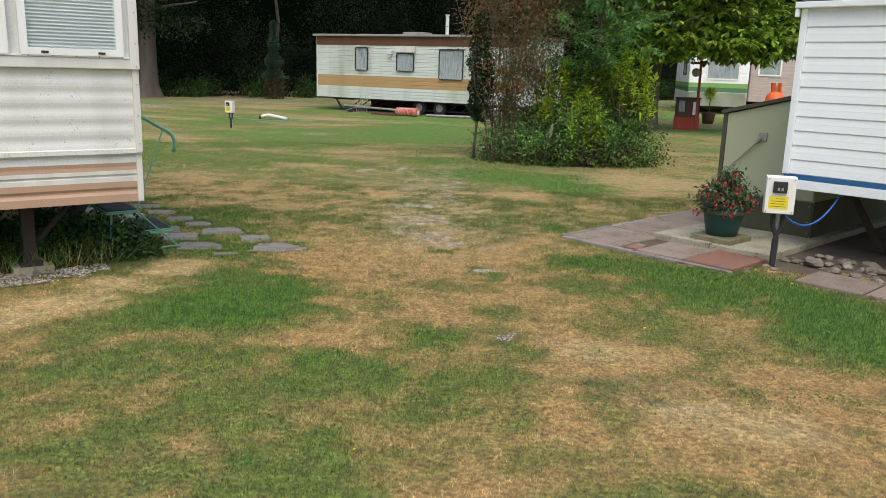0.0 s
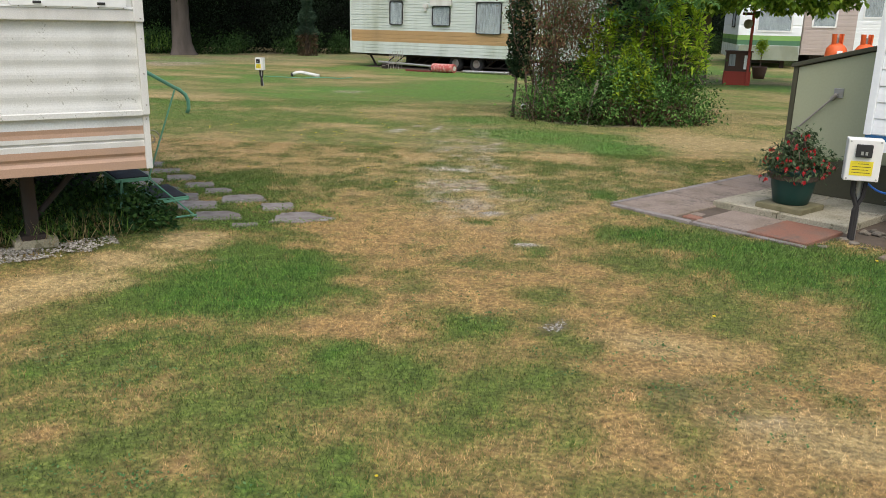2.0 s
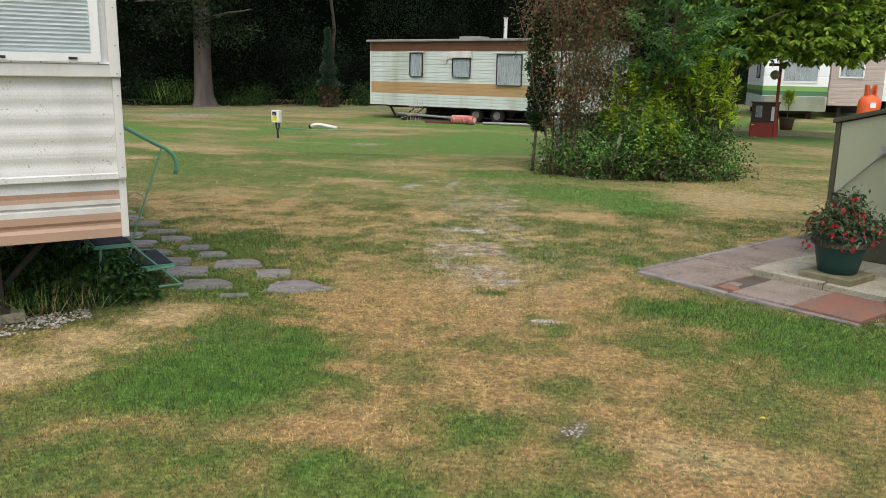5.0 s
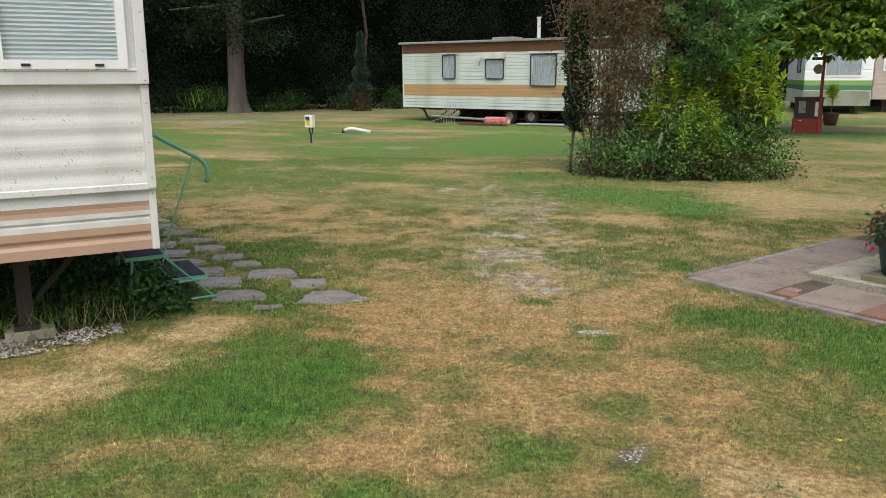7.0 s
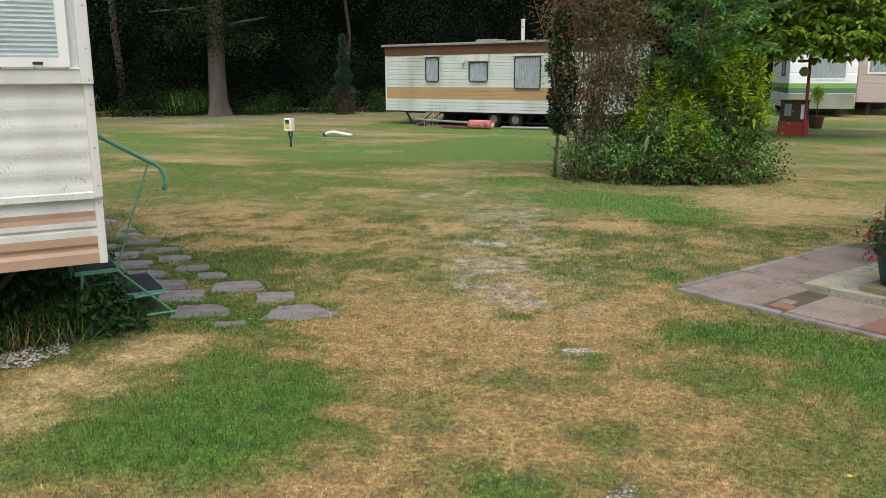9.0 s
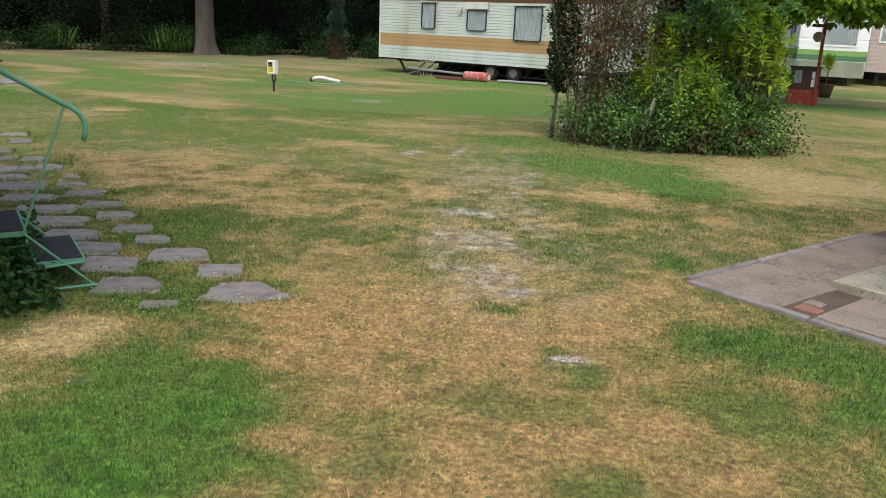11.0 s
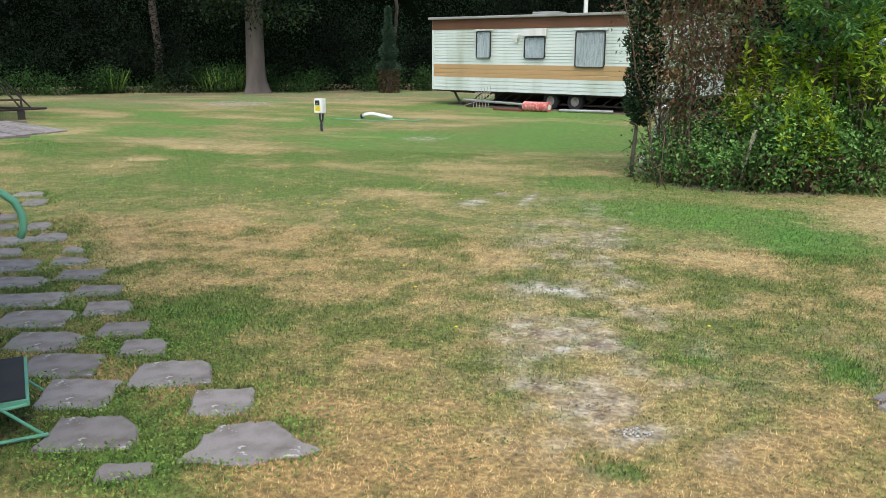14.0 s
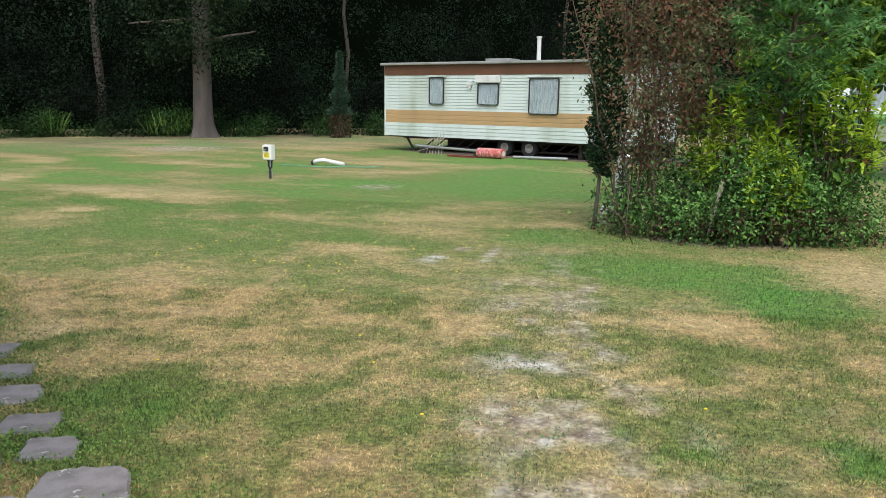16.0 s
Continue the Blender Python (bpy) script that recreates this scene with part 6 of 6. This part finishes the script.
# things on the far lawn
pp = bmesh.new()
tube(pp, [(-5.95, 20.95, 0.06), (-5.86, 20.95, 0.1), (-5.72, 20.95, 0.12), (-5.5, 20.88, 0.09), (-5.2, 20.78, 0.05)], 0.045, 12)
pipe = thing("drain_pipe", Matrix.Identity(4), "bent white plastic drain pipe lying on the grass", "pipe")
part("pipe", pp, M_pipe, pipe, smooth=True)
pe = bmesh.new()
rod(pe, (-5.99, 20.95, 0.05), (-5.94, 20.95, 0.065), 0.05, n=14)
part("end_collar", pe, M_rubber, pipe, "black end collar")
hh = bmesh.new()
tube(hh, [(-6.6, 20.6, 0.02), (-6.2, 20.4, 0.03), (-5.5, 20.3, 0.02), (-5.0, 20.6, 0.03), (-4.6, 20.55, 0.02), (-4.3, 20.7, 0.04)], 0.011, 8)
tagged(new("garden_hose", mesh_of(hh, "garden_hose", M_greenmetal, True)), "thin green hose trailing through the grass", "hose")

roll = thing("mesh_roll", far_frame(3.75, -0.75), "roll of red and white plastic mesh lying under the caravan", "roll")
M_meshred = worn("faded red plastic mesh", (0.5, 0.1, 0.09), (0.7, 0.6, 0.55), 0.9, 0.6, 14.0, streak=(1, 1, 1))
part("roll", rod(bmesh.new(), (0, 0, 0.13), (0.75, 0, 0.13), 0.13, n=18), M_meshred, roll)
part("core", rod(bmesh.new(), (0.752, 0, 0.13), (0.76, 0, 0.13), 0.07, n=14), M_pipe, roll, "pale end of the core")
pole = thing("pole", far_frame(1.4, -0.35), "long pale pole lying beside the caravan", "pole")
part("pole", rod(bmesh.new(), (0, 0, 0.2), (2.3, -0.05, 0.14), 0.035), M_steel, pole)
for x0, z1 in ((0.2, 0.16), (2.0, 0.11)):
    part("block", boxes(((x0, -0.12, 0), (x0 + 0.2, 0.08, z1)), bevel=0.01), M_darkmetal, pole)
pole2 = thing("pole", far_frame(4.6, -0.4), "pale metal pole lying under the caravan", "pole")
part("pole", rod(bmesh.new(), (0, 0, 0.04), (1.5, 0.1, 0.06), 0.04), M_steel, pole2)
rack = thing("wire_rack", far_frame(1.95, -0.6), "grey wire rack leaning under the caravan", "rack")
for k in range(6):
    part("wire", rod(bmesh.new(), (k * 0.1, 0, 0), (k * 0.1 - 0.06, 0.2, 0.5 + 0.02 * k), 0.007, n=6), M_rim, rack)
part("wire", rod(bmesh.new(), (-0.35, 0.05, 0.06), (0.55, 0.1, 0.3), 0.007, n=6), M_rim, rack)
part("wire", rod(bmesh.new(), (-0.05, 0.17, 0.42), (0.48, 0.17, 0.44), 0.007, n=6), M_rim, rack)
plank = thing("timber", far_frame(2.9, -1.0), "short reddish timber plank on the grass", "plank")
part("plank", boxes(((0, 0, 0.0), (0.9, 0.14, 0.05)), bevel=0.006), M_maroon, plank)

# white ornament behind the shrubs
orn = thing("garden_ornament", Matrix.Translation((0.42, 14.9, 0)), "white painted tapering stone pedestal among the shrubs", "ornament")
part("pedestal", lathe(bmesh.new(), [(0.16, 0.0), (0.16, 0.08), (0.12, 0.11), (0.1, 0.3), (0.075, 0.62), (0.12, 0.7), (0.13, 0.76), (0.05, 0.78)], 20), M_box, orn, smooth=True)
for k in range(7):
    ob = new("edging_stone", mesh_of(pebble(rng, 0.085, 0.8), "edging_stone", M_box))
    ob.location = (0.2 + k * 0.14 + rng.uniform(-0.03, 0.03), 14.55 + rng.uniform(-0.05, 0.05), 0.05)
    tagged(ob, "whitewashed edging stone beside the shrubs", "stone", "edging stones")
st = thing("plant_stake", Matrix.Translation((1.18, 12.5, 0)) @ pose(0, 0, 0, 4, 10, 10), "thin pale wooden stake among the brambles", "stake")
part("stake", boxes(((-0.012, -0.01, 0.0), (0.012, 0.01, 0.6)), ((-0.025, -0.012, 0.52), (0.025, 0.0, 0.68)), bevel=0.003), M_creamslab, st)

# ---- by the cream caravan ----
steps = thing("caravan_steps", frame_of((-2.18, 5.66, 0), (0.76, 0.65)), "green metal caravan steps with black rubber treads and handrail", "steps")
SW = 0.5


def bar(name, a, b, r=0.0065, label=""):
    return part(name, rod(bmesh.new(), a, b, r, n=8), M_greenmetal, steps, label)


def tread(x0, x1, z):
    fr = part("tread_frame", boxes(((x0, 0, z - 0.02), (x1, 0.018, z + 0.004)), ((x0, SW - 0.018, z - 0.02), (x1, SW, z + 0.004)), ((x0, 0.018, z - 0.02), (x0 + 0.018, SW - 0.018, z + 0.004)), ((x1 - 0.018, 0.018, z - 0.02), (x1, SW - 0.018, z + 0.004))), M_greenmetal, steps)
    part("rubber_mat", boxes(((x0 + 0.012, 0.012, z + 0.004), (x1 - 0.012, SW - 0.012, z + 0.012)), bevel=0.002), M_rubber, fr, "black rubber tread mat")


tread(-0.29, -0.05, 0.165)
tread(-0.56, -0.31, 0.335)
for y in (0.0, SW):
    bar("string", (0.0, y, 0.0), (-0.33, y, 0.33))
    bar("leg", (-0.55, y, 0.0), (-0.52, y, 0.33), 0.008)
    bar("brace", (-0.53, y, 0.12), (-0.06, y, 0.15))
bar("brace", (-0.52, 0, 0.31), (-0.4, SW, 0.02))
bar("foot_bar", (-0.5, -0.01, 0.02), (0.0, -0.01, 0.02), 0.008)
rl = bmesh.new()
tube(rl, [(-0.40, 0.02, 1.155), (-0.2, 0.02, 1.035), (-0.1, 0.02, 0.975), (-0.06, 0.02, 0.955), (-0.02, 0.02, 0.92), (0.0, 0.02, 0.87), (0.0, 0.02, 0.82), (-0.015, 0.02, 0.785)], 0.0135, 10)
part("handrail", rl, M_greenmetal, steps, "bent green tube handrail", smooth=True)
bar("baluster", (-0.33, 0.0, 0.33), (-0.09, 0.02, 0.965), 0.0065)
sp = bmesh.new()
pts = []
for k in range(22):
    a = k * 0.42
    r = 0.065 - 0.0024 * k
    pts.append((-0.27 + r * math.cos(a) - 0.02, 0.01, 0.62 + r * math.sin(a)))
tube(sp, [(-0.205, 0.01, 0.6)] + pts, 0.0038, 6)
part("scroll", sp, M_rim, steps, "curled wrought scroll")

# maroon steps further along
ms = thing("timber_steps", frame_of((-5.28, 8.9, 0), (-0.85, -0.5)), "maroon stained timber steps with a sloping handrail", "steps")
part("newel", boxes(((-0.03, -0.03, -0.02), (0.03, 0.03, 1.2)), bevel=0.006, ), M_maroon, ms)
tl = bmesh.new()
tube(tl, [(0.0, 0, 1.2), (0.5, 0, 1.62), (1.0, 0, 2.0)], 0.035, 6)
part("handrail", tl, M_maroon, ms)
for k, (x, z) in enumerate(((0.12, 0.18), (0.36, 0.36), (0.6, 0.54))):
    part("tread", boxes(((x - 0.13, 0.03, z - 0.03), (x + 0.13, 0.75, z)), bevel=0.005), M_maroon, ms)
for y in (0.0, 0.78):
    s2 = bmesh.new()
    box(s2, (-0.05, -0.02, -0.05), (0.95, 0.02, 0.1), m=Matrix.Translation((0.02, y + 0.0, 0.06)) @ Matrix.Rotation(radians(-36), 4, "Y"))
    part("string", s2, M_maroon, ms)
part("post", boxes(((0.82, -0.03, 0), (0.88, 0.03, 1.86)), bevel=0.005), M_maroon, ms)

# slabs by the green-banded caravan
pt = bmesh.new()
pave2 = new("pavement", mesh_of(slab_mesh(pt, [(-10.2, 15.35), (-11.0, 14.35), (-14.5, 16.2), (-14.8, 18.6), (-12.6, 18.2)], -0.03, 0.01), "pavement", M_soil))
tagged(pave2, "old paving under the tow frame of the caravan", "pavement", kind="structure")
for i in range(5):
    for j in range(3):
        o = Vector((-10.55, 15.0, 0)) + Vector((-0.86, 0.5, 0)) * (0.62 * i) + Vector((0.1, 0.55, 0)) * 1.0 * (j - 0.2)
        q = [(o.x + du * -0.5 + dv * 0.06, o.y + du * 0.29 + dv * 0.5) for du, dv in ((0, 0), (1, 0), (1, 1), (0, 1))]
        ob = new("paving_slab", mesh_of(slab_mesh(bmesh.new(), q, -0.01, 0.03), "paving_slab", M_stone))
        ob.parent = pave2

# weeds, straw and gravel under the cream caravan
VX, VY = Vector((0.777, 0.629, 0)), Vector((-0.629, 0.777, 0))
CORNER = Vector((-2.10, 4.83, 0))


def by_van(rs, n, a0, a1, b0, b1):
    """Places beside the cream caravan's corner: a to its left along the front, b behind the front."""
    a, b = rs.uniform(a0, a1, n), rs.uniform(b0, b1, n)
    return np.stack([CORNER.x - VX.x * a + VY.x * b, CORNER.y - VX.y * a + VY.y * b, np.zeros(n)], 1)


at = by_van(rs, 11000, -0.25, 1.8, 0.36, 1.9)
z = rs.rand(len(at)) ** 1.5
at[:, 2] = 0.27 * z * (0.5 + 0.5 * np.sin(at[:, 0] * 7) ** 2) + 0.01
out = rs.normal(0, 1, at.shape)
# these leaves take the colour darkened for shade
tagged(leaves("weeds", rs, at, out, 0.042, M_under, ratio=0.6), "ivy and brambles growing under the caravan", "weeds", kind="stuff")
at = by_van(rs, 900, 0.1, 1.5, 0.3, 1.3)
out = np.zeros_like(at)
out[:, 2] = 1.7
tagged(leaves("tall_grass", rs, at, out, 0.2, M_weed, ratio=0.025, flat=0.0, droop=0.0), "long uncut grass stalks under the caravan", "grass", kind="stuff")
at = by_van(rs, 420, 0.15, 1.5, 0.2, 0.9)
out = np.zeros_like(at)
out[:, 2] = 1.5
tagged(leaves("dry_stalks", rs, at, out, 0.2, M_straw, ratio=0.016, flat=0.0, droop=0.0), "dry seeding grass stalks under the caravan", "grass", kind="stuff")
c = by_van(rs, 3600, 0.2, 1.4, 0.04, 0.4)
c = c[cloud(c[:, 0], c[:, 1], 4.0, 5, 3) + 0.4 * rs.rand(len(c)) > 0.24]
c[:, 2] = 0.008
M_gravel = leafy("pale gravel", (0.2, 0.18, 0.14), (0.42, 0.39, 0.34), (0.68, 0.66, 0.6), rough=0.9, trans=0.0)
oct_v = np.array([(1, 0, 0), (0, 1, 0), (-1, 0, 0), (0, -1, 0), (0, 0, 0.7), (0, 0, -0.7)], float)
oct_f = np.array([(0, 1, 4), (1, 2, 4), (2, 3, 4), (3, 0, 4), (1, 0, 5), (2, 1, 5), (3, 2, 5), (0, 3, 5)])
size = rs.uniform(0.004, 0.011, (len(c), 1, 1))
v = (c[:, None, :] + oct_v[None] * size * (0.7 + 0.6 * rs.rand(len(c), 6, 1))).reshape(-1, 3)
f = (oct_f[None] + 6 * np.arange(len(c))[:, None, None]).reshape(-1, 3)
me = raw_mesh("gravel", v, f)
me.materials.append(M_gravel)
tagged(new("gravel", me), "pale gravel strip along the caravan's front", "gravel", kind="stuff")
blk = thing("concrete_block", frame_of(CORNER - VX * 0.69 + VY * 0.4, (VX.x, VX.y)), "pale concrete block under the caravan's prop", "block")
part("block", boxes(((-0.12, -0.1, 0), (0.14, 0.11, 0.06)), bevel=0.01), M_creamslab, blk)

# clover and rank weeds between the stepping stones
n = 20000
k = rs.randint(0, len(STONES), n)
base = np.array(STONES)[k]
p = base[:, :2] + rs.normal(0, 0.18, (n, 2))
ok = off_paving(p[:, 0], p[:, 1])
p = p[ok]
at = np.concatenate([p, 0.012 + 0.03 * rs.rand(len(p), 1)], 1)
tagged(leaves("clover", rs, at, rs.normal(0, 1, at.shape), 0.013, M_lowweed, ratio=0.8, flat=0.85), "clover and low weeds between the flagstones", "weeds", kind="stuff")

# clover rosettes in the lawn
n = 5200
p = np.stack([rs.uniform(-3.6, 4.2, n), rs.uniform(1.2, 11.5, n)], 1)
ok = (cloud(p[:, 0], p[:, 1], 1.6, 151, 4) > 0.16) & off_paving(p[:, 0], p[:, 1])
p = p[ok]
at = np.repeat(np.concatenate([p, np.full((len(p), 1), 0.012)], 1), 7, 0)
at[:, :2] += rs.normal(0, 0.03, (len(at), 2))
th = rs.uniform(0, math.tau, len(at))
tagged(leaves("clover", rs, at, np.stack([np.cos(th), np.sin(th), np.full(len(th), 0.5)], 1), 0.013, M_clover, ratio=0.75, flat=0.9), "dark green clover rosettes among the dry grass", "clover", kind="stuff")

# pale chips on the bare spots
n = 9000
k = rs.randint(0, len(BARE), n)
base = np.array(BARE)[k]
p = base[:, :2] + rs.normal(0, 0.5, (n, 2)) * base[:, 2:4]
ok = (lawn(p[:, 0], p[:, 1])[2] > 0.45) & (rs.rand(n) < 0.15 + 0.3 * (base[:, 4] > 1.05)) & (p[:, 1] < 13)
c = np.concatenate([p[ok], np.full((ok.sum(), 1), 0.004)], 1)
size = rs.uniform(0.002, 0.008, (len(c), 1, 1))
v = (c[:, None, :] + oct_v[None] * size * (0.7 + 0.6 * rs.rand(len(c), 6, 1))).reshape(-1, 3)
f = (oct_f[None] + 6 * np.arange(len(c))[:, None, None]).reshape(-1, 3)
me = raw_mesh("stone_chips", v, f)
me.materials.append(M_gravel)
tagged(new("stone_chips", me), "pale stone chips showing in worn bare spots", "gravel", kind="stuff")

# dandelions
rng = random.Random(77)
spots = [(-2.5 + rng.gauss(0, 0.8), 10.6 + rng.gauss(0, 1.2)) for k in range(46)] + [(0.2 + rng.uniform(-6, 4), rng.uniform(4, 16)) for k in range(26)] + [(-0.144, 2.268), (1.3, 4.0)]
bm = bmesh.new()
lathe(bm, [(0.004, 0.0), (0.012, 0.004), (0.014, 0.008), (0.006, 0.012)], 9)
dm = mesh_of(bm, "dandelion", M_dandelion)
for x, y in spots:
    if not off_paving(np.array([x]), np.array([y]))[0]:
        continue
    ob = new("dandelion", dm)
    ob.location, ob.scale = (x, y, 0.024), (0.7, 0.7, 0.7) if y > 3 else (0.45, 0.45, 0.45)
    tagged(ob, "small yellow dandelion flower in the grass", "flower", "dandelions")
